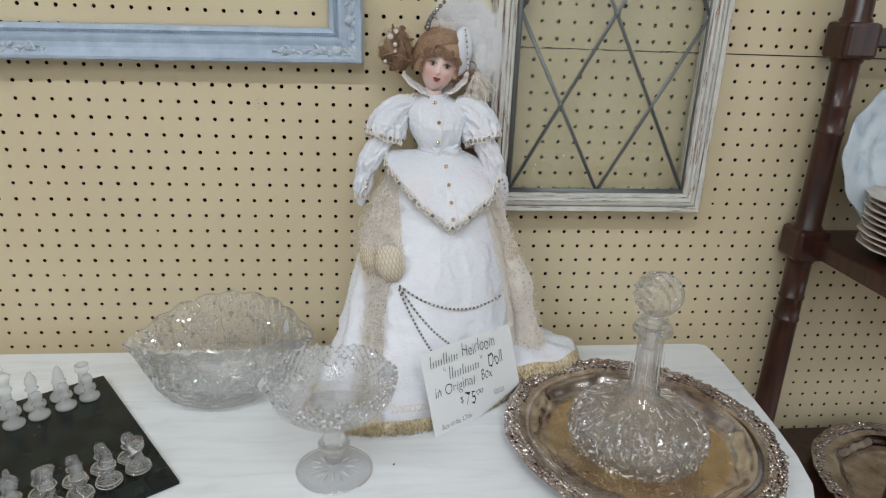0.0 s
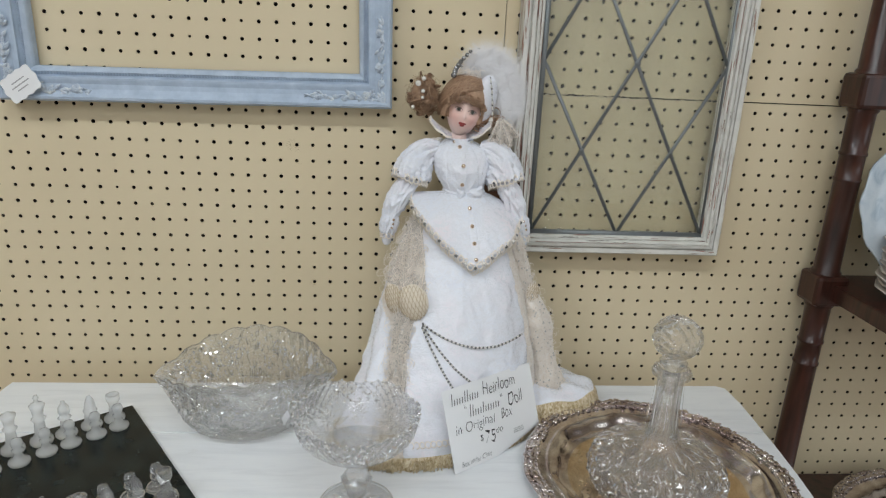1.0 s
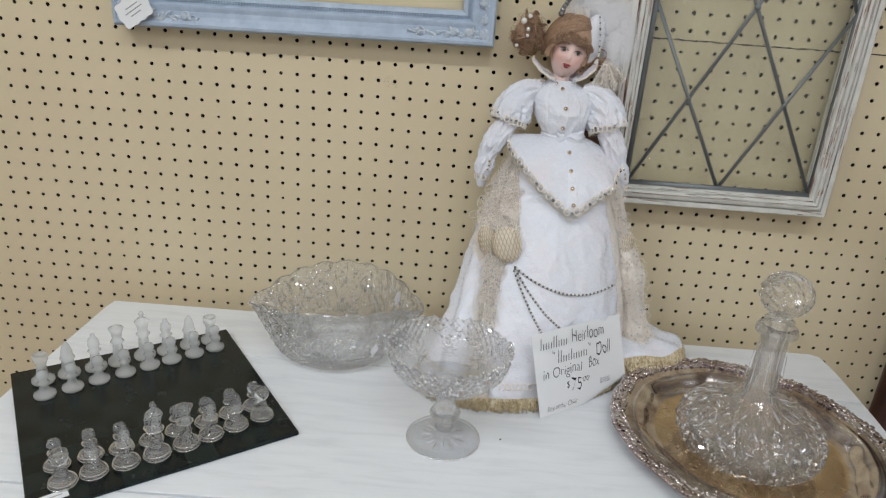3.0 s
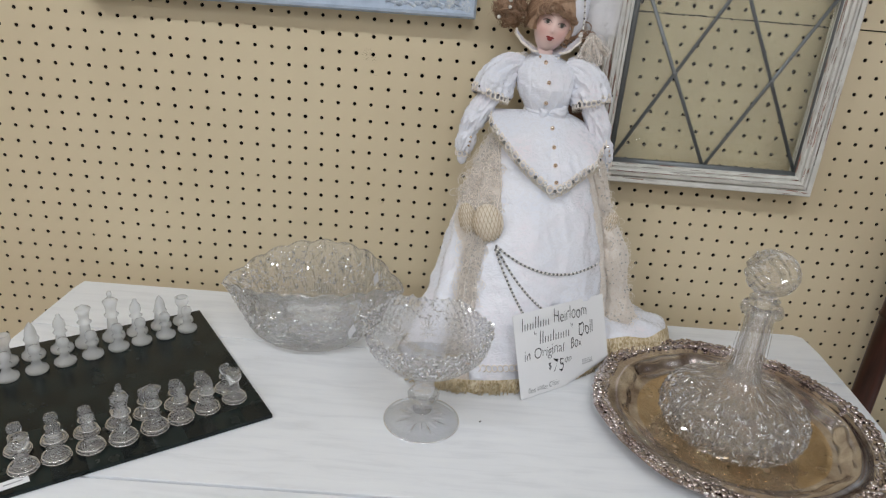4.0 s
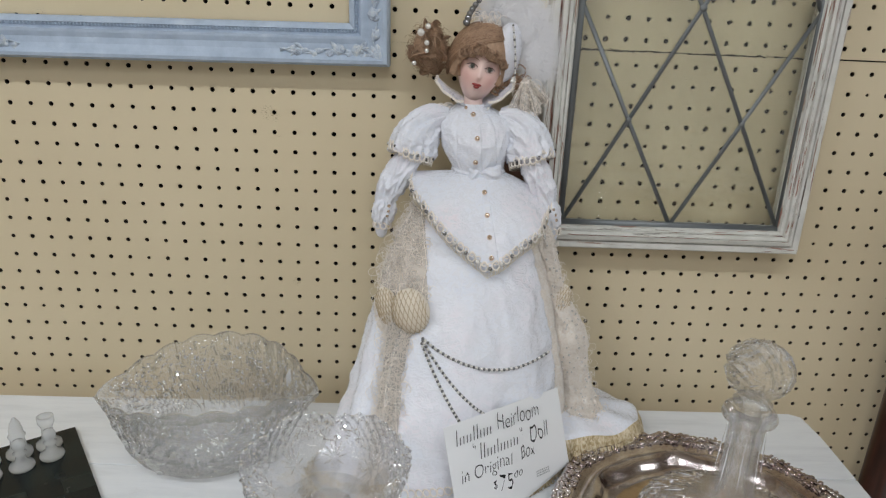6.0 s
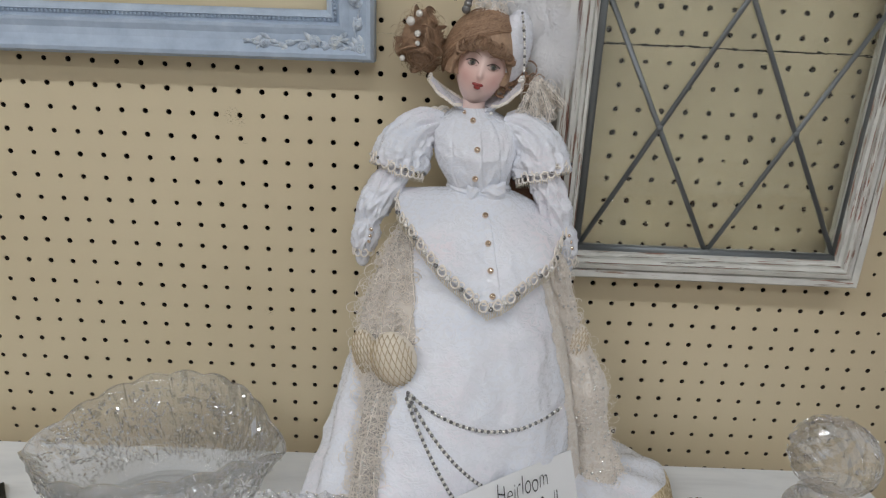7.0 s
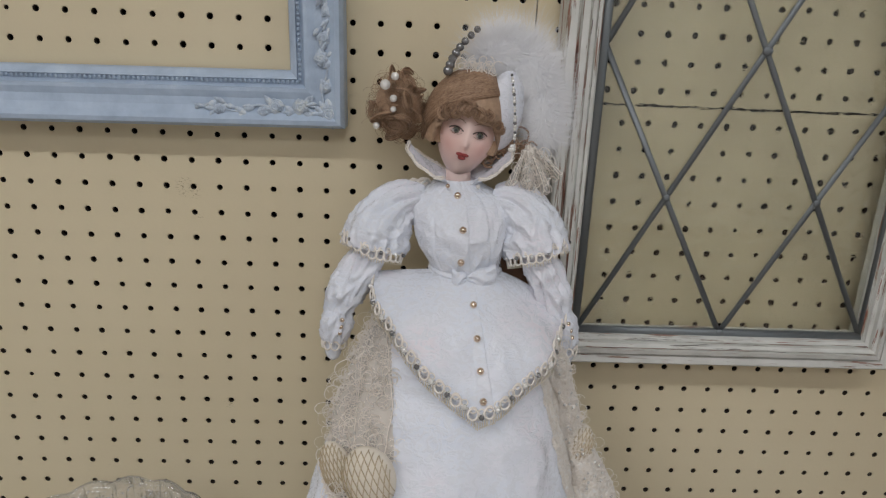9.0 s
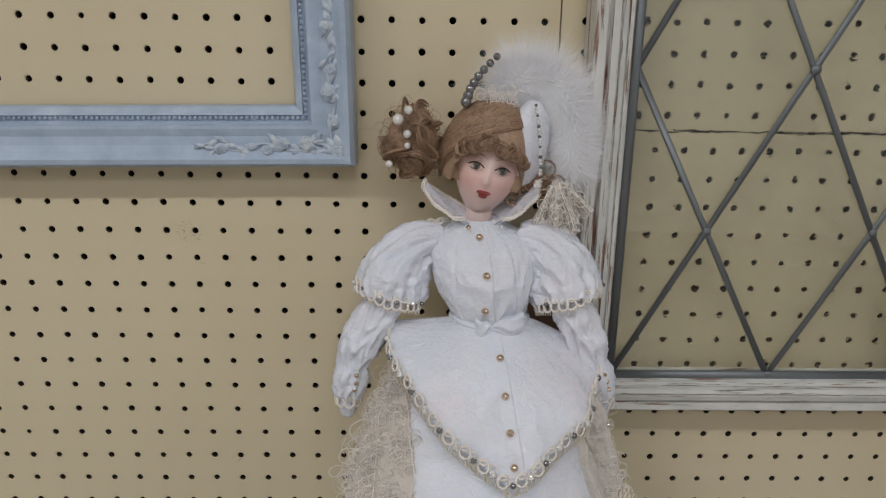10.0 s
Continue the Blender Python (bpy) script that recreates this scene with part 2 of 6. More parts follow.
M_FLUFF = base_mat("white_marabou_feather", (0.97, 0.96, 0.965), 0.9)


def soften(m, share, tint):
    """Lets part of the light straight through thin fibres."""
    nodes = m.node_tree.nodes
    thin, both = nodes.new("ShaderNodeBsdfTransparent"), nodes.new("ShaderNodeMixShader")
    thin.inputs["Color"].default_value = (*tint, 1)
    both.inputs[0].default_value = share
    link(m, nodes["Principled BSDF"].outputs[0], both.inputs[1])
    link(m, thin.outputs[0], both.inputs[2])
    link(m, both.outputs[0], nodes["Material Output"].inputs["Surface"])
    return m


soften(M_FLUFF, 0.3, (1, 1, 1))
M_TULLE = soften(base_mat("cream_tulle", (0.90, 0.83, 0.76), 0.7), 0.5, (1.0, 0.97, 0.92))
M_CARD = base_mat("white_card", (0.80, 0.80, 0.80), 0.7)
M_INK = base_mat("black_ink", (0.02, 0.02, 0.022), 0.6)
M_GREYINK = base_mat("grey_print", (0.35, 0.35, 0.35), 0.7)
M_PLATE = base_mat("glazed_blue_white_china", (0.62, 0.68, 0.72), 0.12)
M_CHINA = base_mat("glazed_cream_china", (0.66, 0.60, 0.54), 0.22)
# raw hardboard brown, taken far down so the holes' shade is in the colour
M_HOLE = base_mat("raw_hardboard_hole_shade", (0.035, 0.022, 0.013), 0.9)
# near-black paint for the shade seen through holes and joints
M_DARK = base_mat("hole_shade_backing", (0.015, 0.012, 0.01), 0.9)
M_PLASTER = base_mat("off_white_plaster", (0.72, 0.70, 0.66), 0.8)
M_FLOOR = base_mat("brown_floor_boards", (0.23, 0.15, 0.10), 0.5)
M_TUBE = base_mat("lit_fluorescent_tube", (1, 1, 1), 0.5)
M_ENAMEL = base_mat("white_enamel", (0.8, 0.8, 0.8), 0.4)


def china_pattern():
    c = ramp(M_PLATE, noise_node(M_PLATE, coords(M_PLATE), 28.0, 4, 0.6, 0.8), [(0.45, (0.56, 0.62, 0.67)), (0.58, (0.50, 0.57, 0.63)), (0.68, (0.38, 0.46, 0.54))])
    to_base(M_PLATE, c)
    c = ramp(M_FLOOR, noise_node(M_FLOOR, coords(M_FLOOR, (1, 9, 1)), 4.0, 5), [(0.3, (0.17, 0.10, 0.06)), (0.7, (0.29, 0.20, 0.13))])
    to_base(M_FLOOR, c)


china_pattern()


def span(a, c, n):
    return [a + (c - a) * i / (n - 1) for i in range(n)]


# ---- mesh building ----
class Builder:
    """Gathers vertices and faces of one mesh, with a material for each face."""

    def __init__(self):
        self.v, self.f, self.m, self.s, self.mats = [], [], [], [], []

    def slot(self, mat):
        if mat not in self.mats:
            self.mats.append(mat)
        return self.mats.index(mat)

    def add(self, verts, faces, mat, smooth=True):
        o, k = len(self.v), self.slot(mat)
        self.v.extend(tuple(p) for p in verts)
        for f in faces:
            self.f.append(tuple(i + o for i in f))
            self.m.append(k)
            self.s.append(smooth)

    def grid(self, fn, nu, nv, mat, loop_u=False, smooth=True, pick=None):
        """A sheet fn(i / nu, j / nv); pick(u, v) may give another material."""
        cols = nu if loop_u else nu + 1
        verts = [fn(i / nu, j / nv) for j in range(nv + 1) for i in range(cols)]
        o = len(self.v)
        self.v.extend(tuple(p) for p in verts)
        for j in range(nv):
            for i in range(nu):
                a, b = j * cols + i, j * cols + (i + 1) % cols
                self.f.append((o + a, o + b, o + b + cols, o + a + cols))
                self.m.append(self.slot(pick((i + 0.5) / nu, (j + 0.5) / nv) if pick else mat))
                self.s.append(smooth)

    def lathe(self, profile, n, at, mat, smooth=True, wave=None):
        """profile: rows of radius, height; wave(angle, k) scales the radius."""
        rows = []
        for k, (r, z) in enumerate(profile):
            for i in range(n):
                a = 2 * math.pi * i / n
                q = r * (wave(a, k) if wave else 1.0)
                rows.append(at @ Vector((q * math.cos(a), q * math.sin(a), z)))
        faces = []
        for k in range(len(profile) - 1):
            for i in range(n):
                j = (i + 1) % n
                faces.append((k * n + i, k * n + j, (k + 1) * n + j, (k + 1) * n + i))
        if profile[0][0] > 1e-6:
            faces.append(tuple(reversed(range(n))))
        if profile[-1][0] > 1e-6:
            faces.append(tuple((len(profile) - 1) * n + i for i in range(n)))
        self.add(rows, faces, mat, smooth)

    def ball(self, c, r, mat, n=8, rings=5, turn=None):
        rx, ry, rz = r if isinstance(r, tuple) else (r, r, r)
        verts = [(0, 0, rz)]
        for k in range(1, rings):
            t = math.pi * k / rings
            verts += [(rx * math.sin(t) * math.cos(2 * math.pi * i / n), ry * math.sin(t) * math.sin(2 * math.pi * i / n), rz * math.cos(t)) for i in range(n)]
        verts.append((0, 0, -rz))
        faces = [(0, 1 + i, 1 + (i + 1) % n) for i in range(n)]
        for k in range(rings - 2):
            for i in range(n):
                a, b = 1 + k * n + i, 1 + k * n + (i + 1) % n
                faces.append((a, a + n, b + n, b))
        last = len(verts) - 1
        faces += [(last, last - n + (i + 1) % n, last - n + i) for i in range(n)]
        m = Matrix.Translation(c) @ (turn or Matrix())
        self.add([m @ Vector(p) for p in verts], faces, mat)

    def tube(self, pts, r, mat, n=5, closed=False):
        pts = [Vector(p) for p in pts]
        k = len(pts)
        verts, side = [], None
        for i, p in enumerate(pts):
            d = (pts[(i + 1) % k] - pts[i - 1]) if closed or 0 < i < k - 1 else (pts[1] - pts[0] if i == 0 else pts[-1] - pts[-2])
            d = d.normalized() if d.length > 1e-9 else Vector((0, 0, 1))
            if side is not None and (side - d * side.dot(d)).length > 0.05:
                side = (side - d * side.dot(d)).normalized()
            else:
                side = d.cross(Vector((0, 0, 1)) if abs(d.z) < 0.9 else Vector((1, 0, 0))).normalized()
            up = side.cross(d)
            q = r[i] if isinstance(r, (list, tuple)) else r
            verts += [p + q * (math.cos(2 * math.pi * j / n) * side + math.sin(2 * math.pi * j / n) * up) for j in range(n)]
        faces = []
        for i in range(k if closed else k - 1):
            for j in range(n):
                a, b = i * n + j, i * n + (j + 1) % n
                c, d2 = ((i + 1) % k) * n + (j + 1) % n, ((i + 1) % k) * n + j
                faces.append((a, b, c, d2))
        if not closed:
            faces += [tuple(reversed(range(n))), tuple((k - 1) * n + j for j in range(n))]
        self.add(verts, faces, mat)

    def sweep(self, path, rows, fn, mat, n=24, cap=False):
        """A sleeve of cloth along the path; fn(u, angle) gives its radius."""
        pts = [Vector(p) for p in path]

        def at(u):
            w = u * (len(pts) - 1)
            j = min(int(w), len(pts) - 2)
            f = w - j
            a, c = pts[max(j - 1, 0)], pts[min(j + 2, len(pts) - 1)]
            p, q = pts[j], pts[j + 1]
            return 0.5 * ((2 * p) + (q - a) * f + (2 * a - 5 * p + 4 * q - c) * f * f + (3 * p - a - 3 * q + c) * f ** 3)
        side, verts = Vector((0, -1, 0)), []
        for k in range(rows + 1):
            u = k / rows
            d = (at(min(1, u + 0.02)) - at(max(0, u - 0.02))).normalized()
            side = (side - d * side.dot(d)).normalized()
            up = d.cross(side)
            for i in range(n):
                a = 2 * math.pi * i / n
                verts.append(at(u) + fn(u, a) * (math.cos(a) * side + math.sin(a) * up))
        faces = [(k * n + i, k * n + (i + 1) % n, (k + 1) * n + (i + 1) % n, (k + 1) * n + i) for k in range(rows) for i in range(n)]
        self.add(verts, faces, mat)
        return at

    def box(self, lo, hi, mat, m=None, bevel=0.0):
        bm = bmesh.new()
        bmesh.ops.create_cube(bm, size=1)
        for v in bm.verts:
            v.co = Vector([(l + h) / 2 + c * (h - l) for l, h, c in zip(lo, hi, v.co)])
        if bevel:
            bmesh.ops.bevel(bm, geom=bm.edges[:], offset=bevel, segments=2, affect="EDGES", profile=0.5)
        bm.verts.index_update()
        self.add([(m or Matrix()) @ v.co for v in bm.verts], [[v.index for v in f.verts] for f in bm.faces], mat, False)
        bm.free()

    def prism(self, outline, z0, z1, mat, bevel=0.0):
        """A flat slab with the outline (x, y), eased at the edge of its top."""
        n = len(outline)
        c = sum((Vector(p) for p in outline), Vector((0, 0))) / n
        rows = []
        for z, inset in ((z0, 0), (z1 - bevel, 0), (z1 - 0.3 * bevel, 0.3 * bevel), (z1, bevel)):
            for p in outline:
                d = Vector(p) - c
                q = c + d * (1 - inset / max(d.length, 1e-6))
                rows.append((q.x, q.y, z))
        faces = [(k * n + i, k * n + (i + 1) % n, (k + 1) * n + (i + 1) % n, (k + 1) * n + i) for k in range(3) for i in range(n)]
        faces += [tuple(reversed(range(n))), tuple(3 * n + i for i in range(n))]
        self.add(rows, faces, mat, False)

    def mesh(self, name):
        me = bpy.data.meshes.new(name)
        me.from_pydata(self.v, [], self.f)
        for mat in self.mats:
            me.materials.append(mat)
        me.polygons.foreach_set("material_index", self.m)
        me.polygons.foreach_set("use_smooth", self.s)
        me.update()
        return me


def thing(name, builder=None, label="", category="", group="", kind="", at=None):
    ob = new(name, builder.mesh(name) if builder else None)
    if at is not None:
        ob.matrix_world = at
    return tagged(ob, label, category, group, kind)


def part(name, builder, parent, label="", at=None):
    ob = new(name, builder if isinstance(builder, bpy.types.Mesh) else builder.mesh(name))
    ob.parent = parent
    if at is not None:
        ob.matrix_basis = at
    if label:
        ob["label"] = label
    return ob


# ---- the room ----
def slab(name, lo, hi, mat, label, category, kind="structure"):
    b = Builder()
    b.box(lo, hi, mat)
    return thing(name, b, label, category, "", kind)


XW, YS, ZC = 3.2, -4.6, 2.75
slab("floor", (-XW, YS, -0.1), (XW, 0.13, 0.0), M_FLOOR, "worn brown board floor of the shop", "floor")
slab("ceiling", (-XW, YS, ZC), (XW, 0.13, ZC + 0.1), M_PLASTER, "plain off-white ceiling over the shop", "ceiling")
slab("wall_west", (-XW - 0.1, YS, 0), (-XW, 0.13, ZC), M_PLASTER, "plain off-white side wall", "wall")
side_wall = slab("wall_east", (XW, -1.75, 0), (XW + 0.1, 0.13, ZC), M_PLASTER, "plain off-white side wall with the shop window", "wall")
slab("wall_south", (-XW, YS - 0.1, 0), (XW, YS, ZC), M_PLASTER, "plain off-white rear wall", "wall")
for lo, hi in (((XW, YS, 0), (XW + 0.1, -3.45, ZC)), ((XW, -3.45, 2.2), (XW + 0.1, -1.75, ZC)), ((XW, -3.45, 0), (XW + 0.1, -1.75, 0.3))):
    b = Builder()
    b.box(lo, hi, M_PLASTER)
    part("wall_piece", b, side_wall)
shop_window = thing("window_1", None, "tall shop window with white frame letting in daylight", "window", "", "structure")
for lo, hi in (((-3.45, 0.3), (-3.39, 2.2)), ((-1.81, 0.3), (-1.75, 2.2)), ((-3.39, 0.3), (-1.81, 0.36)), ((-3.39, 2.14), (-1.81, 2.2)), ((-2.63, 0.36), (-2.57, 2.14))):
    b = Builder()
    b.box((XW + 0.02, lo[0], lo[1]), (XW + 0.07, hi[0], hi[1]), M_ENAMEL, None, 0.004)
    part("window_frame", b, shop_window)
day = bpy.data.lights.new("daylight", "AREA")
day.shape, day.size, day.size_y, day.energy, day.color = "RECTANGLE", 1.58, 1.78, 16, (0.84, 0.945, 1.0)
new("daylight", day).matrix_world = look((XW + 0.015, -2.6, 1.25), (0, -2.6, 1.25))
# coloured near-black: the shade behind the pegboard is painted on this wall
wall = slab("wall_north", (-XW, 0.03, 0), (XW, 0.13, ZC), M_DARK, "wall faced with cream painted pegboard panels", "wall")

HOLE = 0.0029


def pegboard(x0, x1, z0, z1, label, shift=0.0):
    """A board with real holes on the pitch, 5 mm thick; its edges lie at half pitches."""
    i0, i1 = round((x0 / P) - 0.5), round((x1 / P) - 0.5)
    j0, j1 = round((z0 - ZR) / P - 0.5), round((z1 - ZR) / P - 0.5)
    ring = [(math.cos(math.pi / 4 * (k + 0.5)), math.sin(math.pi / 4 * (k + 0.5))) for k in range(8)]
    h = P / 2
    sq = [(h, 0.414 * h), (0.414 * h, h), (-0.414 * h, h), (-h, 0.414 * h), (-h, -0.414 * h), (-0.414 * h, -h), (0.414 * h, -h), (h, -0.414 * h)]
    corner = [(h, h), (-h, h), (-h, -h), (h, -h)]
    edge = 0.0006
    verts, faces, inner = [], [], []
    rnd = random.Random(3)
    for i in range(i0 + 1, i1 + 1):
        for j in range(j0 + 1, j1 + 1):
            cx, cz, o = i * P, ZR + j * P, len(verts)
            r = HOLE * rnd.uniform(0.93, 1.06)
            if rnd.random() < 0.015:
                r *= 0.75
            dx, dz = shift + rnd.uniform(-0.0003, 0.0003), rnd.uniform(-0.0003, 0.0003)
            verts += [(cx + a, 0, cz + c) for a, c in sq]
            verts += [(cx + a, 0, cz + c) for a, c in corner]
            verts += [(cx + dx + (r + edge) * a, 0, cz + dz + (r + edge) * c) for a, c in ring]
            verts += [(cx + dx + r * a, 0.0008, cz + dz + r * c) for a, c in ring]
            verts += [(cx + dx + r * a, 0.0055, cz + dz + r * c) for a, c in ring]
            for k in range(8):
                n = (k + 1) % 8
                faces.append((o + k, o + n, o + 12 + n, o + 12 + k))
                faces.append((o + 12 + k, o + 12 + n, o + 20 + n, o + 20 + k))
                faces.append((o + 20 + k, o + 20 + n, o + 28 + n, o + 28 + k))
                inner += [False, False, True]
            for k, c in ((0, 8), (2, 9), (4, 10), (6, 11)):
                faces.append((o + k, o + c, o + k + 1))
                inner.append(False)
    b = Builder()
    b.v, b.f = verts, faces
    # the walls of the holes get the brown with shade painted in
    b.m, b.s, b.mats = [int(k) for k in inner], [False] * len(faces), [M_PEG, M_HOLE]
    xa, xb = (i0 + 0.5) * P, (i1 + 0.5) * P
    za, zb = ZR + (j0 + 0.5) * P, ZR + (j1 + 0.5) * P
    for lo, hi in (((xa, 0, za), (xa, 0, zb)), ((xb, 0, za), (xb, 0, zb)), ((xa, 0, za), (xb, 0, za)), ((xa, 0, zb), (xb, 0, zb))):
        b.add([lo, hi, (hi[0], 0.0055, hi[2]), (lo[0], 0.0055, lo[2])], [(0, 1, 2, 3)], M_PEG, False)
    return part("pegboard_panel", b, wall, label)


SEAM_Z = ZR + 1.5 * P
SEAM_X = 6.5 * P
low = pegboard(-44.5 * P, 57.5 * P, ZR - 31.5 * P, SEAM_Z, "lower cream pegboard panel with rows of small holes")
upl = pegboard(-44.5 * P, SEAM_X, SEAM_Z, ZR + 25.5 * P, "upper cream pegboard panel, butted along a dark joint")
upr = pegboard(SEAM_X, 57.5 * P, SEAM_Z, ZR + 25.5 * P, "upper cream pegboard panel beside the vertical joint", 0.0075)
upl.matrix_basis = pose(-0.0007, 0.0, 0.0032)
upr.matrix_basis = pose(0.0007, 0.0008, 0.0049)
b = Builder()
b.box((-44 * P, 0.0, SEAM_Z + 0.0001), (58 * P, 0.0055, SEAM_Z + 0.0030), M_PEG)
part("panel_edge", b, wall)
for lo, hi in (((-XW, 0, 0), (-44 * P, 0.03, ZC)), ((58 * P, 0, 0), (XW, 0.03, ZC)), ((-44 * P, 0, 0), (58 * P, 0.03, ZR - 31 * P)), ((-44 * P, 0, ZR + 26 * P), (58 * P, 0.03, ZC))):
    b = Builder()
    b.box((lo[0], 0.0, lo[2]), hi, M_PEG)
    part("wall_board", b, wall)


# ---- fluorescent fittings under the ceiling ----
def tube_light(x, y, length, watts, along_y=False):
    b = Builder()
    b.box((-length / 2, -0.07, -0.05), (length / 2, 0.07, 0.0), M_ENAMEL, None, 0.008)
    at = pose(x, y, ZC - 0.02, 0, 0, 90 if along_y else 0)
    ob = thing("ceiling_light", None, "white enamelled fluorescent fitting hung under the ceiling", "light", "shop ceiling lights")
    ob.matrix_world = at
    part("housing", b, ob)
    t = Builder()
    t.tube([(-length / 2 + 0.03, 0, -0.085), (length / 2 - 0.03, 0, -0.085)], 0.018, M_TUBE, 12)
    part("tube", t, ob)
    for s in (-1, 1):
        c = Builder()
        c.box((s * (length / 2 - 0.02) - 0.012, -0.02, -0.11), (s * (length / 2 - 0.02) + 0.012, 0.02, -0.05), M_ENAMEL, None, 0.003)
        part("end_cap", c, ob)
    lamp = bpy.data.lights.new("tube_glow", "AREA")
    lamp.shape, lamp.size, lamp.size_y, lamp.energy = "RECTANGLE", length - 0.06, 0.12, watts
    lamp.color = (0.905, 0.97, 1.0)
    o = new("tube_glow", lamp)
    o.parent = ob
    o.matrix_basis = pose(0, 0, -0.115)


for x, y, watts in ((-1.45, -1.5, 18), (0.10, -1.5, 14), (1.75, -1.2, 3.5), (-1.6, -2.7, 12.5), (0.2, -2.7, 11.5), (1.9, -2.7, 3.5), (-0.7, -3.9, 9.5), (1.2, -3.9, 5)):
    tube_light(x, y, 1.25, watts)


# ---- the white table ----
def table_outline():
    pts = [(-0.607, -0.0525), (0.574, -0.0525), (0.587, -0.060), (0.589, -0.11), (0.586, -0.16), (0.581, -0.23), (0.574, -0.303),
           (0.566, -0.36), (0.552, -0.415), (0.50, -0.51), (0.44, -0.57), (0.36, -0.615), (-0.40, -0.63), (-0.52, -0.60), (-0.59, -0.52), (-0.610, -0.42), (-0.611, -0.32), (-0.6105, -0.20), (-0.610, -0.075)]
    return pts


def clip_band(pts, y0, y1):
    """The part of an outline between two lines of y."""
    for keep, y in ((lambda q: q[1] >= y0, y0), (lambda q: q[1] <= y1, y1)):
        out = []
        for a, c in zip(pts, pts[1:] + pts[:1]):
            if keep(a):
                out.append(a)
            if keep(a) != keep(c):
                u = (y - a[1]) / (c[1] - a[1])
                out.append((a[0] + u * (c[0] - a[0]), y))
        pts = out
    return pts


table = thing("table", None, "white painted plank table with bowed ends against the wall", "table")
table.location = (0, 0, 0)
for y0, y1 in ((-0.1955, -0.02), (-0.4905, -0.1975), (-0.7, -0.4945)):
    b = Builder()
    b.prism(clip_band(table_outline(), y0, y1), TZ - 0.022, TZ, M_WHITE, 0.0018)
    part("plank", b, table)
b = Builder()
for lo, hi in (((-0.5, -0.12, TZ - 0.11), (0.48, -0.10, TZ - 0.0222)), ((-0.5, -0.55, TZ - 0.11), (0.36, -0.53, TZ - 0.0222)), ((-0.52, -0.55, TZ - 0.11), (-0.5, -0.10, TZ - 0.0222)), ((0.46, -0.44, TZ - 0.11), (0.48, -0.12, TZ - 0.0222))):
    b.box(lo, hi, M_WHITE)
part("apron", b, table)
for x, y in ((-0.49, -0.13), (0.45, -0.13), (-0.49, -0.52), (0.33, -0.52)):
    b = Builder()
    b.lathe([(0.014, 0), (0.02, 0.05), (0.026, 0.4), (0.02, 0.5), (0.03, 0.56), (0.03, TZ - 0.0225)], 16, pose(x, y, 0), M_WHITE)
    part("leg", b, table)


# ---- the pale blue picture frame ----
def picture_frame(x0, x1, z0, z1, profile, mats, worn=(), worn_mats=()):
    """Four mitred rails; profile rows: inset from the outer edge and height off the wall."""
    rails = []
    for side in range(4):
        b = Builder()
        rows = []
        for d, h in profile:
            xa, xb, za, zb = x0 + d, x1 - d, z0 + d, z1 - d
            ends = {0: ((xa, za), (xb, za)), 1: ((xb, za), (xb, zb)), 2: ((xb, zb), (xa, zb)), 3: ((xa, zb), (xa, za))}[side]
            rows.append(ends)
        n = 40
        verts = []
        for (d, h), (p, q) in zip(profile, rows):
            for i in range(n + 1):
                u = i / n
                verts.append((p[0] + u * (q[0] - p[0]), -h, p[1] + u * (q[1] - p[1])))
        b.add(verts, [], mats[side], False)
        for k in range(len(profile) - 1):
            b.f += [(k * (n + 1) + i, k * (n + 1) + i + 1, (k + 1) * (n + 1) + i + 1, (k + 1) * (n + 1) + i) for i in range(n)]
            b.m += [b.slot(worn_mats[side] if k in worn else mats[side])] * n
            b.s += [False] * n
        rails.append(b)
    return rails


BX0, BX1, BZ0, BZ1 = -0.571, -0.0045, 1.198, 1.625
blue_frame = thing("picture_frame", None, "empty pale blue picture frame with floral corners hung on pegboard", "picture frame")
blue_frame.matrix_world = pose(BX1, 0, BZ0, 0, -0.8, 0) @ pose(-BX1, 0, -BZ0)
prof = [(0.0, 0.004), (0.0, 0.030), (0.003, 0.036), (0.007, 0.037), (0.012, 0.033), (0.018, 0.030), (0.025, 0.029), (0.031, 0.031), (0.034, 0.031), (0.0345, 0.026), (0.0375, 0.022), (0.0415, 0.022), (0.0418, 0.025), (0.044, 0.0235), (0.0475, 0.020), (0.049, 0.016), (0.049, 0.004)]
for r in picture_frame(BX0, BX1, BZ0, BZ1, prof, [M_BLUE] * 4):
    part("rail", r, blue_frame)


def beading():
    b = Builder()
    d = 0.0395
    for (xa, za), (xb, zb) in (((BX0 + d, BZ0 + d), (BX1 - d, BZ0 + d)), ((BX1 - d, BZ0 + d), (BX1 - d, BZ1 - d)), ((BX0 + d, BZ0 + d), (BX0 + d, BZ1 - d))):
        n = int(math.hypot(xb - xa, zb - za) / 0.0042)
        for i in range(n):
            u = (i + 0.5) / n
            b.ball((xa + u * (xb - xa), -0.0245, za + u * (zb - za)), (0.0015, 0.0015, 0.0017), M_BLUE, 6, 4)
    return b


part("beading", beading(), blue_frame, "strip of tiny moulded beads")


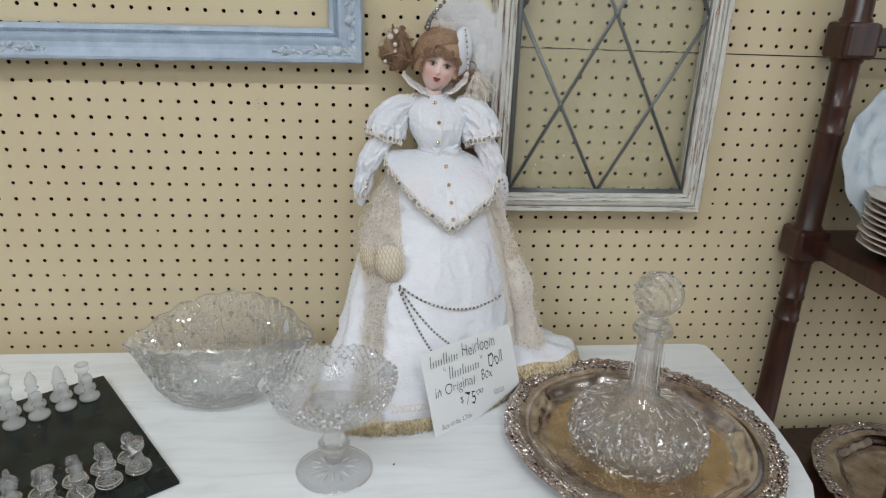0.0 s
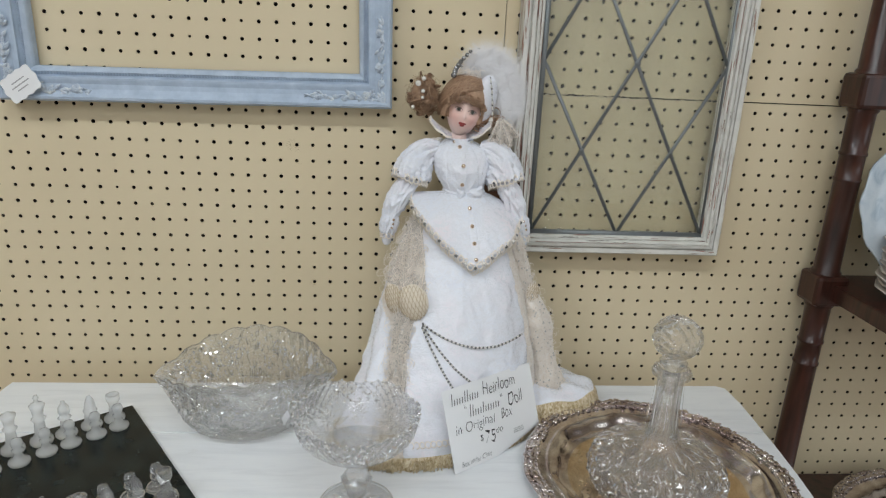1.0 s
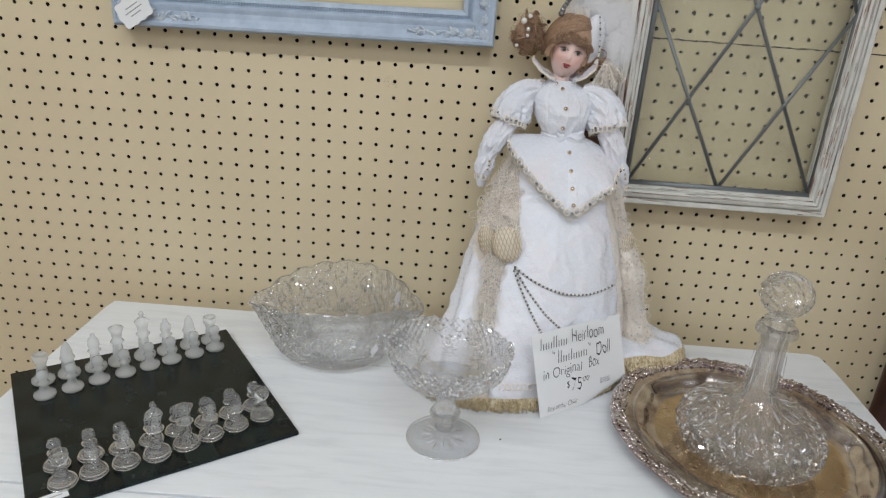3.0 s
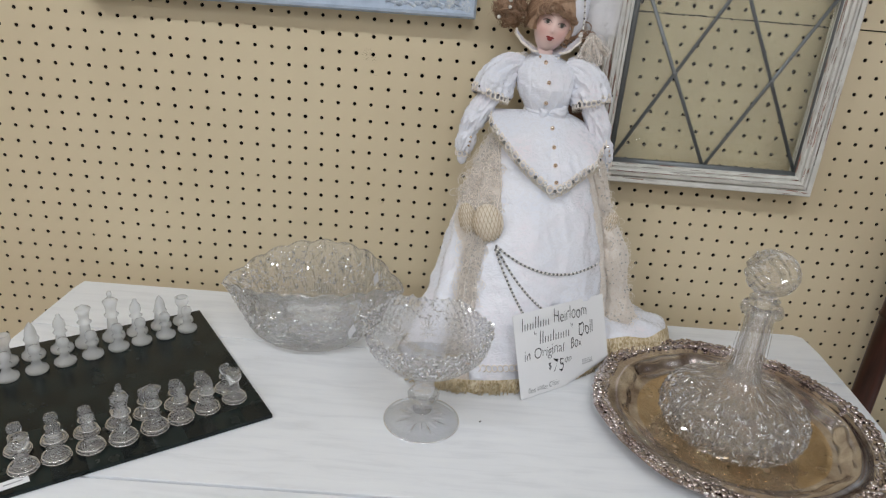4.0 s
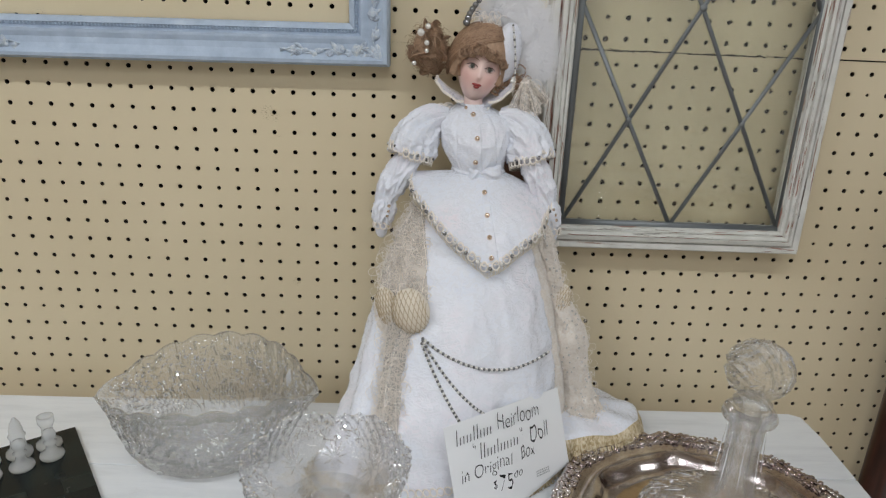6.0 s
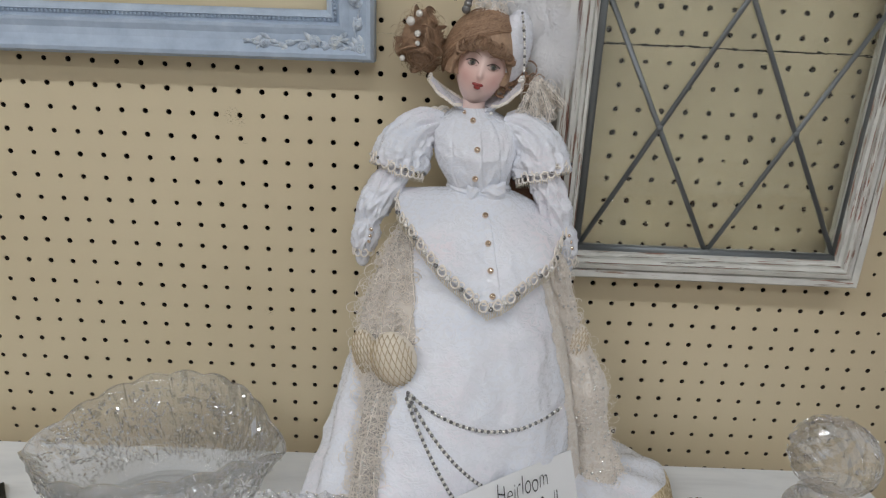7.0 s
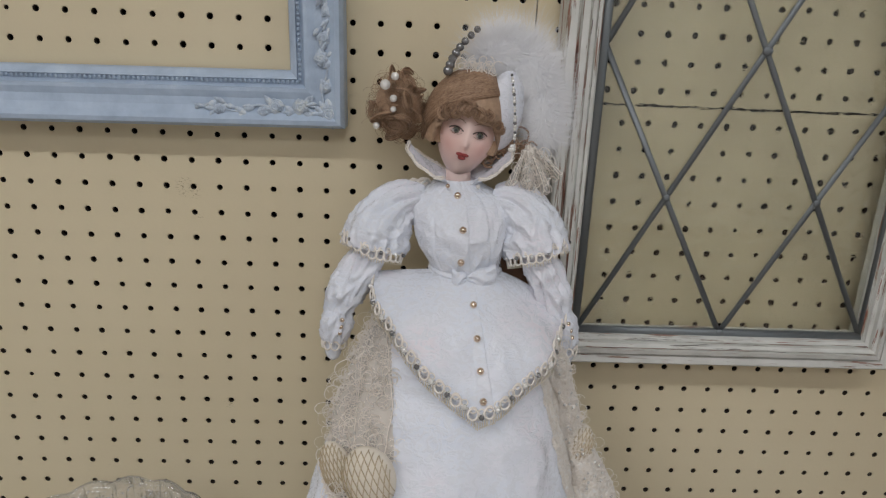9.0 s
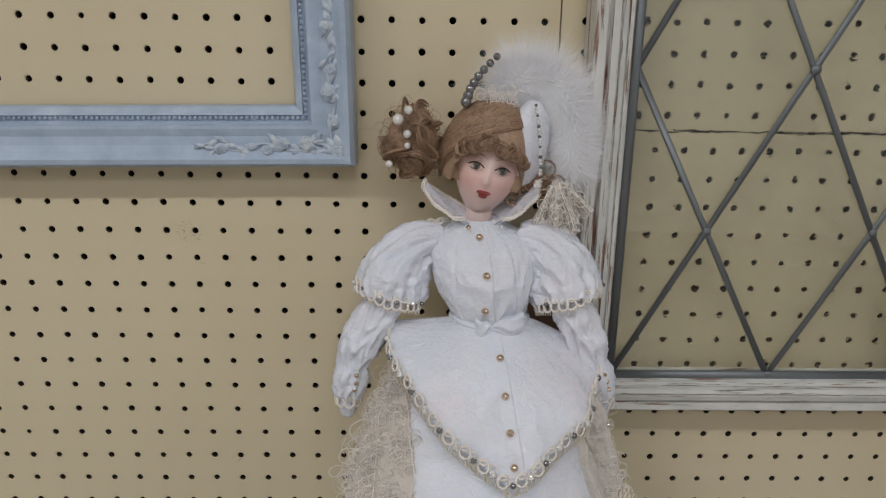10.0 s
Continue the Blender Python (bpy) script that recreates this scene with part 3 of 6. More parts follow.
def flower_relief(seed, flip_x, flip_z):
    """Moulded leaves and roses that run out along both rails from a corner at the origin."""
    rnd = random.Random(seed)
    b = Builder()

    def leaf(x, z, ang, length, width):
        c, s = math.cos(ang), math.sin(ang)

        def fn(u, v):
            w = width * math.sin(math.pi * min(1, u * 0.96 + 0.02)) * (v * 2 - 1)
            a = length * u
            lift = 0.0030 * math.sin(math.pi * u) * (1 - 0.7 * (2 * v - 1) ** 2) + 0.0006
            return (flip_x * (x + c * a - s * w), -0.0315 - lift, flip_z * (z + s * a + c * w))
        b.grid(fn, 6, 4, M_RELIEF)

    def rose(x, z, r):
        for k in range(3):
            q = r * (1 - 0.27 * k)
            pts = [(flip_x * (x + q * math.cos(t) * (1 + 0.12 * math.cos(5 * t + k))), -0.0325 - 0.0013 * k, flip_z * (z + q * math.sin(t) * (1 + 0.12 * math.cos(5 * t + k)))) for t in [2 * math.pi * i / 14 for i in range(14)]]
            b.tube(pts, 0.0011, M_RELIEF, 5, True)
        b.ball((flip_x * x, -0.034, flip_z * z), (r * 0.45, 0.002, r * 0.45), M_RELIEF)

    for axis in (0, 1):
        def put(a, d):
            return (a, d) if axis == 0 else (d, a)
        base = 0 if axis == 0 else math.pi / 2
        for a in np.arange(0.018, 0.125, 0.0085):
            d = 0.0165 + rnd.uniform(-0.004, 0.004)
            x, z = put(a, d)
            for _ in range(2):
                leaf(x, z, base + rnd.uniform(-0.9, 0.9) + (math.pi if rnd.random() < 0.3 else 0), rnd.uniform(0.009, 0.015), rnd.uniform(0.0018, 0.0032))
        for a in (0.036, 0.062, 0.074, 0.108):
            x, z = put(a + rnd.uniform(-0.004, 0.004), 0.0165 + rnd.uniform(-0.003, 0.003))
            rose(x, z, rnd.uniform(0.0045, 0.0065))
        pts = [(lambda q: (flip_x * q[0], -0.0325, flip_z * q[1]))(put(0.02 + 0.11 * i / 20, 0.0165 + 0.003 * math.sin(i * 0.8))) for i in range(21)]
        b.tube(pts, 0.0011, M_RELIEF, 5)
    rose(0.013, 0.013, 0.0085)
    for k in range(7):
        leaf(0.013, 0.013, k * 0.9, 0.014, 0.0036)
    return b


for seed, cx, fx in ((1, BX1, -1), (2, BX0, 1)):
    ob = part("corner_relief", flower_relief(seed, fx, 1), blue_frame, "moulded roses and leaves rubbed with grey")
    ob.matrix_basis = pose(cx, 0, BZ0)


# price tag on the frame's corner, with scalloped edge
def price_tag():
    b = Builder()
    out = []
    for i in range(48):
        t = 2 * math.pi * i / 48
        k = 1 / max(abs(math.cos(t)) / 0.026, abs(math.sin(t)) / 0.019)
        k = min(k, 0.028) * (1 + 0.05 * math.cos(10 * t))
        out.append((k * math.cos(t), k * math.sin(t)))
    b.prism(out, 0, 0.0012, M_CARD, 0.0004)
    return b


tag = thing("price_tag", None, "scalloped white paper price tag hung on the blue frame", "price tag")
tag.matrix_world = pose(-0.534, -0.0405, 1.2140, 84, -35, 0)
part("card", price_tag(), tag)
for k, (u, w) in enumerate(((0.006, 0.022), (0.0, 0.03), (-0.006, 0.018))):
    b = Builder()
    b.box((-w / 2, u - 0.0008, 0.0012), (w / 2, u + 0.0008, 0.0015), M_GREYINK)
    part("ink_line", b, tag)


# ---- the leaded window leaning on the pegboard ----
WX0, WX1, WZ0 = 0.1855, 0.5410, 0.9785
GX0, GZ0, HW, HH = 0.2225, 1.0115, 0.0718, 0.1345
WZ1 = GZ0 + 4 * HH + 0.038
window = thing("leaded_window", None, "old wooden window sash with chipped paint and diamond leaded textured glass", "window sash")
window.location = (0, -0.012, 0)
prof = [(0.0, -0.0095), (0.0, 0.026), (0.002, 0.028), (0.010, 0.028), (0.0112, 0.0250), (0.0128, 0.0250), (0.014, 0.031), (0.0195, 0.033), (0.0203, 0.0305), (0.0215, 0.0305), (0.0222, 0.0325), (0.0262, 0.031), (0.0268, 0.027), (0.0284, 0.027), (0.029, 0.0285), (0.0325, 0.0275), (0.0331, 0.024), (0.036, 0.020), (0.038, 0.019), (0.038, 0.006)]
prof = [(d * 0.9, h) for d, h in prof]
for r in picture_frame(WX0, WX1, WZ0, WZ1, prof, [M_WINX, M_WINZ, M_WINX, M_WINZ], (4, 5, 8, 9, 12, 13, 16), [M_GROX, M_GROZ, M_GROX, M_GROZ]):
    part("rail", r, window)
GX1, GZ1 = GX0 + 4 * HW, GZ0 + 4 * HH


def rolled_glass():
    m = make_glass("rolled_textured_glass", 0.05, (0.60, 0.61, 0.58), 1.5)
    v = coords(m, (1, 1, 1.8))
    bump(m, noise_node(m, v, 48.0, 2, 0.5, 0.5), 0.34, 0.003)
    return m


b = Builder()
b.box((WX0 + 0.030, -0.0175, WZ0 + 0.030), (WX1 - 0.030, -0.0145, WZ1 - 0.030), rolled_glass())
pane = part("pane", b, window, "greenish rolled glass")
pane.visible_shadow = False


def came(p, q, w=0.0027):
    b = Builder()
    d = (Vector(q) - Vector(p))
    length = d.length
    ang = math.degrees(math.atan2(d.y, d.x))
    b.tube([(0, 0, 0), (length, 0, 0)], w, M_LEAD, 10)
    for i, v in enumerate(b.v):
        b.v[i] = (v[0], v[1] * 0.55, v[2])
    ob = part("lead_came", b, window)
    ob.matrix_basis = Matrix.Translation((p[0], -0.0195, p[1])) @ pose(0, 0, 0, 0, -ang, 0)


for k in range(-3, 5):
    for sgn in (1, -1):
        xa = GX0 + 2 * HW * k
        # the line x = xa + sgn * (z - GZ0) * HW / HH, cut at the glass
        za, zb = GZ0, GZ1
        zs = sorted([GZ0 + (GX0 - xa) * HH / HW * sgn, GZ0 + (GX1 - xa) * HH / HW * sgn])
        za, zb = max(za, zs[0]), min(zb, zs[1])
        if zb - za > 0.02:
            came((xa + sgn * (za - GZ0) * HW / HH, za), (xa + sgn * (zb - GZ0) * HW / HH, zb))
for lo, hi in (((GX0 - 0.004, GZ0 - 0.002), (GX1 + 0.004, GZ0 - 0.002)), ((GX0 - 0.001, GZ0), (GX0 - 0.001, GZ1)), ((GX1 + 0.001, GZ0), (GX1 + 0.001, GZ1))):
    came(lo, hi, 0.0062 if lo[1] == hi[1] else 0.0042)
for i in range(2):
    for j in range(2):
        b = Builder()
        b.ball((GX0 + HW * (2 * i + 1), -0.0215, GZ0 + HH * (2 * j + 1)), (0.0038, 0.0011, 0.0036), M_LEAD, 8, 4)
        part("solder_joint", b, window)
for j in (0, 2):
    b = Builder()
    b.ball((GX0 + 2 * HW, -0.0215, GZ0 + HH * j), (0.0052, 0.0016, 0.0044), M_LEAD, 8, 4)
    part("solder_joint", b, window)


# ---- the dark plate rack ----
def rack():
    ob = thing("plate_rack", None, "dark mahogany open rack with turned posts, standing by the wall", "shelf rack")
    X0, Y0 = 0.7355, -0.042
    X1, Y1 = 1.40, -0.36
    for x, y in ((X0, Y0), (X1, Y0), (X0, Y1), (X1, Y1)):
        b = Builder()
        prof = [(0.02, 0)]
        for z in (0.52, 0.928, 1.255):
            prof += [(0.0215, z - 0.19), (0.0215, z - 0.1435), (0.0235, z - 0.142), (0.0235, z - 0.138), (0.0215, z - 0.1365), (0.0215, z - 0.1015), (0.0235, z - 0.10), (0.0235, z - 0.096), (0.0215, z - 0.0945), (0.0225, z - 0.034), (0.026, z - 0.03), (0.026, z + 0.03), (0.0225, z + 0.034)]
        prof += [(0.021, 1.5), (0.026, 1.53), (0.0, 1.56)]
        b.lathe([(r * 0.9, z) for r, z in prof], 20, pose(x, y, 0), M_WOOD)
        part("post", b, ob)
        for z in (0.52, 0.928, 1.255):
            c = Builder()
            c.box((x - 0.028, y - 0.028, z - 0.027), (x + 0.028, y + 0.028, z + 0.027), M_WOOD, None, 0.007)
            part("post_block", c, ob)
    for z in (0.52, 0.928):
        b = Builder()
        b.prism([(X0, Y0 + 0.03), (X1, Y0 + 0.03), (X1, Y1), (X0, Y1)], z - 0.014, z + 0.012, M_WOOD, 0.003)
        part("shelf", b, ob)
    b = Builder()
    b.box((X0, Y0 - 0.012, 1.245), (X1, Y0 + 0.012, 1.275), M_WOOD, None, 0.004)
    part("top_rail", b, ob)
    return ob


rack()


def plate(r, h, mat, n=64, scallop=0.0):
    b = Builder()
    w = (lambda a, k: 1 + scallop * math.cos(14 * a) * (1 if k in (3, 4, 5) else 0)) if scallop else None
    b.lathe([(0.0, 0.001), (r * 0.55, 0.0), (r * 0.62, 0.004), (r * 0.97, h), (r, h + 0.0015), (r * 0.985, h + 0.003), (r * 0.62, 0.008), (r * 0.55, 0.0045), (0.0, 0.0045)], n, Matrix(), mat, True, w)
    return b


SHELF = 0.9405
stacked = thing("dinner_plate", plate(0.105, 0.017, M_CHINA, 56, 0.012), "scalloped cream china plate in a stack on the dark rack", "plate", "stack of plates on the rack")
stacked.matrix_world = pose(0.862, -0.165, SHELF)
for k in range(1, 9):
    copy_thing(stacked, pose(0.862 + 0.002 * math.sin(k * 2.1), -0.165 + 0.002 * math.cos(k * 3.3), SHELF + 0.0095 * k, 0, 0, 11 * k))
show = thing("display_plate", plate(0.135, 0.022, M_PLATE, 64, 0.015), "blue and white patterned plate standing on edge behind the stack", "plate")
show.matrix_world = pose(0.884, -0.066, SHELF + 0.134, 76, 0, -8)


# ---- silver trays ----
def silver_tray(floor, radius=0.183):
    body, border = Builder(), Builder()

    def lobes(a):
        return 1 + 0.007 * math.cos(8 * a) + 0.004 * math.cos(16 * a)

    prof = [(0.0, 0.0035, 0), (0.55, 0.003, 0), (0.66, 0.0035, 0.3), (0.71, 0.006, 3.0), (0.765, 0.0155, 2.6), (0.80, 0.0185, 1.0), (0.815, 0.019, 0.6), (0.84, 0.0185, 0.5), (0.90, 0.0195, 0.6)]

    def fn(u, v):
        k = v * (len(prof) - 1)
        i = min(int(k), len(prof) - 2)
        f = k - i
        r, h, w = (prof[i][q] * (1 - f) + prof[i + 1][q] * f for q in range(3))
        a = 2 * math.pi * u
        q = radius * r * (1 + (lobes(a) - 1) * w)
        return (q * math.cos(a), q * math.sin(a), h)

    body.grid(fn, 160, 24, M_SILVER, True, True, lambda u, v: floor if v < 0.26 else M_SILVER)
    under = [(0.90, 0.0185, 0.6), (0.80, 0.0165, 1.0), (0.70, 0.003, 1.0), (0.0, 0.0, 0)]

    def fn2(u, v):
        k = v * 3
        i = min(int(k), 2)
        f = k - i
        r, h, w = (under[i][q] * (1 - f) + under[i + 1][q] * f for q in range(3))
        a = 2 * math.pi * u
        q = radius * r * (1 + (lobes(a) - 1) * w)
        return (q * math.cos(a), q * math.sin(a), h)
    body.grid(fn2, 96, 6, M_SILVER, True)
    rnd = random.Random(5)

    def rim(u, v):
        a = 2 * math.pi * u
        q = radius * (0.885 + 0.115 * v) * lobes(a)
        return (q * math.cos(a), q * math.sin(a), 0.0195 + 0.0035 * math.sin(math.pi * v) ** 0.7 + 0.0012 * math.sin(a * 90) * math.sin(math.pi * v))
    border.grid(rim, 240, 8, M_SILVER, True)

    def rim2(u, v):
        a = 2 * math.pi * u
        q = radius * (1.0 - 0.115 * v) * lobes(a)
        return (q * math.cos(a), q * math.sin(a), 0.0195 - 0.002 * math.sin(math.pi * v))
    border.grid(rim2, 120, 3, M_SILVER, True)
    for i in range(280):
        a = 2 * math.pi * (i + rnd.uniform(-0.3, 0.3)) / 280
        for f in (0.905, 0.945, 0.982):
            q = radius * (f + rnd.uniform(-0.012, 0.012)) * lobes(a)
            s = rnd.uniform(0.0013, 0.0034)
            border.ball((q * math.cos(a), q * math.sin(a), 0.0215 + (0.0018 if f == 0.945 else 0.0) + rnd.uniform(-0.0006, 0.0012)), (s * rnd.uniform(0.6, 1.9), s * rnd.uniform(0.6, 1.9), s * 0.75), M_SILVER, 6, 4)
    return body, border


body, border = silver_tray(M_TRAYFLOOR)
tray = thing("silver_tray", None, "round tarnished silver tray with ornate cast border on the white table", "tray")
tray.matrix_world = pose(0.361, -0.322, TZ) @ Matrix.Diagonal((0.975, 1.0, 1, 1))
part("tray_body", body, tray, "brassy worn plate floor")
part("border", border, tray, "cast floral scroll border")
tray_low = thing("silver_tray", None, "tarnished silver tray with ornate border on the low rack shelf", "tray")
tray_low.matrix_world = pose(0.945, -0.215, 0.5325)
part("tray_body", silver_tray(M_SILVER)[0], tray_low, "mirror-bright silver floor")
part("border", border, tray_low, "cast floral scroll border")


# ---- cut glass ----
def height_radius(rows, z):
    for (r0, z0), (r1, z1) in zip(rows, rows[1:]):
        if z0 <= z <= z1 or z1 <= z <= z0:
            u = (z - z0) / (z1 - z0) if z1 != z0 else 0
            return r0 + (r1 - r0) * u
    return rows[-1][0]


def resample(rows, n):
    """n + 1 rows of radius and height, evenly spread along a profile."""
    gaps = [math.hypot(c[0] - a[0], c[1] - a[1]) for a, c in zip(rows, rows[1:])]
    total, out = sum(gaps), []
    for i in range(n + 1):
        s = total * i / n
        for (a, c), g in zip(zip(rows, rows[1:]), gaps):
            if s <= g or c is rows[-1]:
                u = min(1.0, s / g) if g else 0
                out.append((a[0] + (c[0] - a[0]) * u, a[1] + (c[1] - a[1]) * u))
                break
            s -= g
    return out


def saw(x):
    return 2 * abs((x % 1.0) - 0.5)


class Facets:
    """Flat shards over a band of a turned surface, each tilted its own way."""

    def __init__(self, seed, count, z0, z1, radius, tilt, long=1.0):
        rnd = np.random.RandomState(seed)
        self.a, self.z = rnd.uniform(0, 2 * math.pi, count), rnd.uniform(z0, z1, count)
        self.ga, self.gz = rnd.uniform(-tilt, tilt, count), rnd.uniform(-tilt, tilt, count)
        t = rnd.uniform(0, math.pi, count)
        self.c, self.s, self.r, self.long = np.cos(t), np.sin(t), radius, long

    def at(self, a, z):
        da = ((a - self.a + math.pi) % (2 * math.pi) - math.pi) * self.r
        dz = z - self.z
        p, q = da * self.c + dz * self.s, (dz * self.c - da * self.s) * self.long
        i = int(np.argmin(p * p + q * q))
        return float(np.clip(da[i] * self.ga[i] + dz[i] * self.gz[i], -0.003, 0.003))


def cut_wall(b, outer, inner, n, rows_out, rows_in, bend, relief, mat):
    """A thick glass wall: a cut outside in flat facets and a smooth inside."""
    for rows, flat in ((resample(outer, rows_out), True), (resample(inner, rows_in), False)):
        def fn(u, v, rows=rows, flat=flat):
            r, z = rows[round(v * (len(rows) - 1))]
            a = 2 * math.pi * u
            return bend(r + (relief(a, z) if flat and r > 0.004 else 0.0), z, a)
        b.grid(fn, n, len(rows) - 1, mat, True, not flat)


def dash(b, p, q, w, mat):
    """A slim lozenge prism from p to q: a ground cut, also laid on as a glint."""
    p, q = Vector(p), Vector(q)
    m = (p + q) / 2
    b.tube([p, p.lerp(m, 0.5), m, m.lerp(q, 0.5), q], [w * 0.2, w * 0.8, w, w * 0.8, w * 0.2], mat, 4)


def star(b, surf, a0, h0, ra, rh, n, w, mat, gap=0.25):
    """Cuts that ray out on a surface surf(angle, height)."""
    for i in range(n):
        t = 2 * math.pi * i / n
        dash(b, surf(a0 + gap * ra * math.cos(t), h0 + gap * rh * math.sin(t)), surf(a0 + ra * math.cos(t), h0 + rh * math.sin(t)), w, mat)


def glint_chips(b, surf, count, z0, z1, size, seed):
    """Little mirror chips added as glints, each leaning its own way off the surface surf(angle, height)."""
    rnd = random.Random(seed)
    for _ in range(count):
        a, z = rnd.uniform(0, 2 * math.pi), rnd.uniform(z0, z1)
        p = Vector(surf(a, z))
        s = (Vector(surf(a + 0.02, z)) - p).normalized()
        t = (Vector(surf(a, z + 0.001)) - p).normalized()
        n = s.cross(t)
        turn = rnd.uniform(0, 6.28)
        s, t = math.cos(turn) * s + math.sin(turn) * t, math.cos(turn) * t - math.sin(turn) * s
        s = (s + n * rnd.uniform(-0.8, 0.8)).normalized() * size * rnd.uniform(0.8, 2.0)
        t = (t + n * rnd.uniform(-0.8, 0.8)).normalized() * size * rnd.uniform(0.4, 0.8)
        q = p + n * 0.0004
        b.add([q - s - t, q + s - t, q + s + t, q - s + t, q - n * 0.0015], [(0, 1, 2, 3), (0, 4, 1), (1, 4, 2), (2, 4, 3), (3, 4, 0)], M_GLINT, False)


def turned(r, z, a):
    return (r * math.cos(a), r * math.sin(a), z)


def decanter():
    ob = thing("decanter", None, "cut crystal ship's decanter with round stopper standing on the tray", "decanter")
    ob.matrix_world = pose(0.351, -0.336, TZ + 0.0036)
    outer = [(0.0, 0.001), (0.055, 0.0), (0.072, 0.003), (0.081, 0.010), (0.0868, 0.020), (0.0885, 0.030), (0.0860, 0.041), (0.079, 0.051), (0.067, 0.060), (0.050, 0.0675), (0.030, 0.0735), (0.0218, 0.082), (0.0188, 0.095), (0.0170, 0.113), (0.0158, 0.138), (0.0158, 0.160), (0.0175, 0.165), (0.0238, 0.169), (0.0248, 0.173), (0.0225, 0.178), (0.0165, 0.180)]
    inner = [(0.0165, 0.180), (0.0125, 0.177), (0.0100, 0.155), (0.0105, 0.125), (0.0130, 0.100), (0.0185, 0.083), (0.030, 0.068), (0.049, 0.059), (0.066, 0.049), (0.076, 0.037), (0.078, 0.027), (0.073, 0.015), (0.05, 0.009), (0.0, 0.009)]
    shard = Facets(4, 620, 0.0, 0.072, 0.08, 0.62, 2.0)

    def relief(a, z):
        if z < 0.003:
            return 0.0
        if z < 0.070:
            return shard.at(a, z)
        if z < 0.162:
            return 0.0016 * (saw(a * 8 / (2 * math.pi)) - 0.5) * min(1.0, (z - 0.070) / 0.02)
        return 0.0
    b = Builder()
    cut_wall(b, outer, inner, 300, 96, 40, turned, relief, M_CUT)
    part("bottle", b, ob)
    rnd = random.Random(21)
    c = Builder()

    def surf(a, z):
        r = height_radius(outer[2:14], min(max(z, 0.004), 0.115)) + 0.0002
        return turned(r, z, a)
    # scattered slips put in for the sparkle of the hatch cuts
    for i in range(520):
        a, z = rnd.uniform(0, 6.28), rnd.uniform(0.004, 0.070)
        t, w = rnd.uniform(0, 6.28), rnd.uniform(0.003, 0.009)
        dash(c, surf(a, z), surf(a + w / 0.08 * math.cos(t), z + w * math.sin(t)), rnd.choice((0.00035, 0.0005, 0.0008)), M_GLINT if i % 3 else M_CUTGLINT)
    for i in range(8):
        a = 2 * math.pi * (i + 0.5) / 8
        dash(c, surf(a, 0.084), (0.0172 * math.cos(a), 0.0172 * math.sin(a), 0.158), 0.0005, M_GLINT)
    glint_chips(c, surf, 420, 0.005, 0.070, 0.0016, 3)
    tagged(part("cuts_and_glints", c, ob, "hatch cuts, with glints laid on as bright slips"), kind="stuff")
    s = Builder()
    s.lathe([(0.0, 0.146), (0.0080, 0.146), (0.0098, 0.176), (0.0115, 0.1815), (0.0165, 0.184), (0.0175, 0.187), (0.0118, 0.1925)], 24, Matrix(), M_GLASS, False)
    ball = [(0.0005, 0.1928), (0.0112, 0.1932)] + [(0.0290 * math.sin(t), 0.2195 - 0.0275 * math.cos(t)) for t in span(0.42, math.pi - 0.02, 11)]
    s.lathe(ball, 22, Matrix(), M_CUT, False, lambda a, k: 1 + 0.06 * (2 * abs(((a * 11 / math.pi + (k % 2)) % 2) - 1) - 1))
    # glints of the stopper, laid on as mirror slips
    for i in range(70):
        t, a = rnd.uniform(0.4, 2.9), rnd.uniform(0, 6.28)
        da, dt = rnd.uniform(-0.3, 0.3), rnd.uniform(-0.25, 0.25)
        p, q = [Vector((0.0296 * math.sin(t + f * dt) * math.cos(a + f * da), 0.0296 * math.sin(t + f * dt) * math.sin(a + f * da), 0.2195 - 0.0281 * math.cos(t + f * dt))) for f in (-0.5, 0.5)]
        dash(s, p, q, rnd.choice((0.0004, 0.0006, 0.0009)), M_GLINT)
    part("stopper", s, ob, "round faceted crystal stopper")
    return ob


decanter()


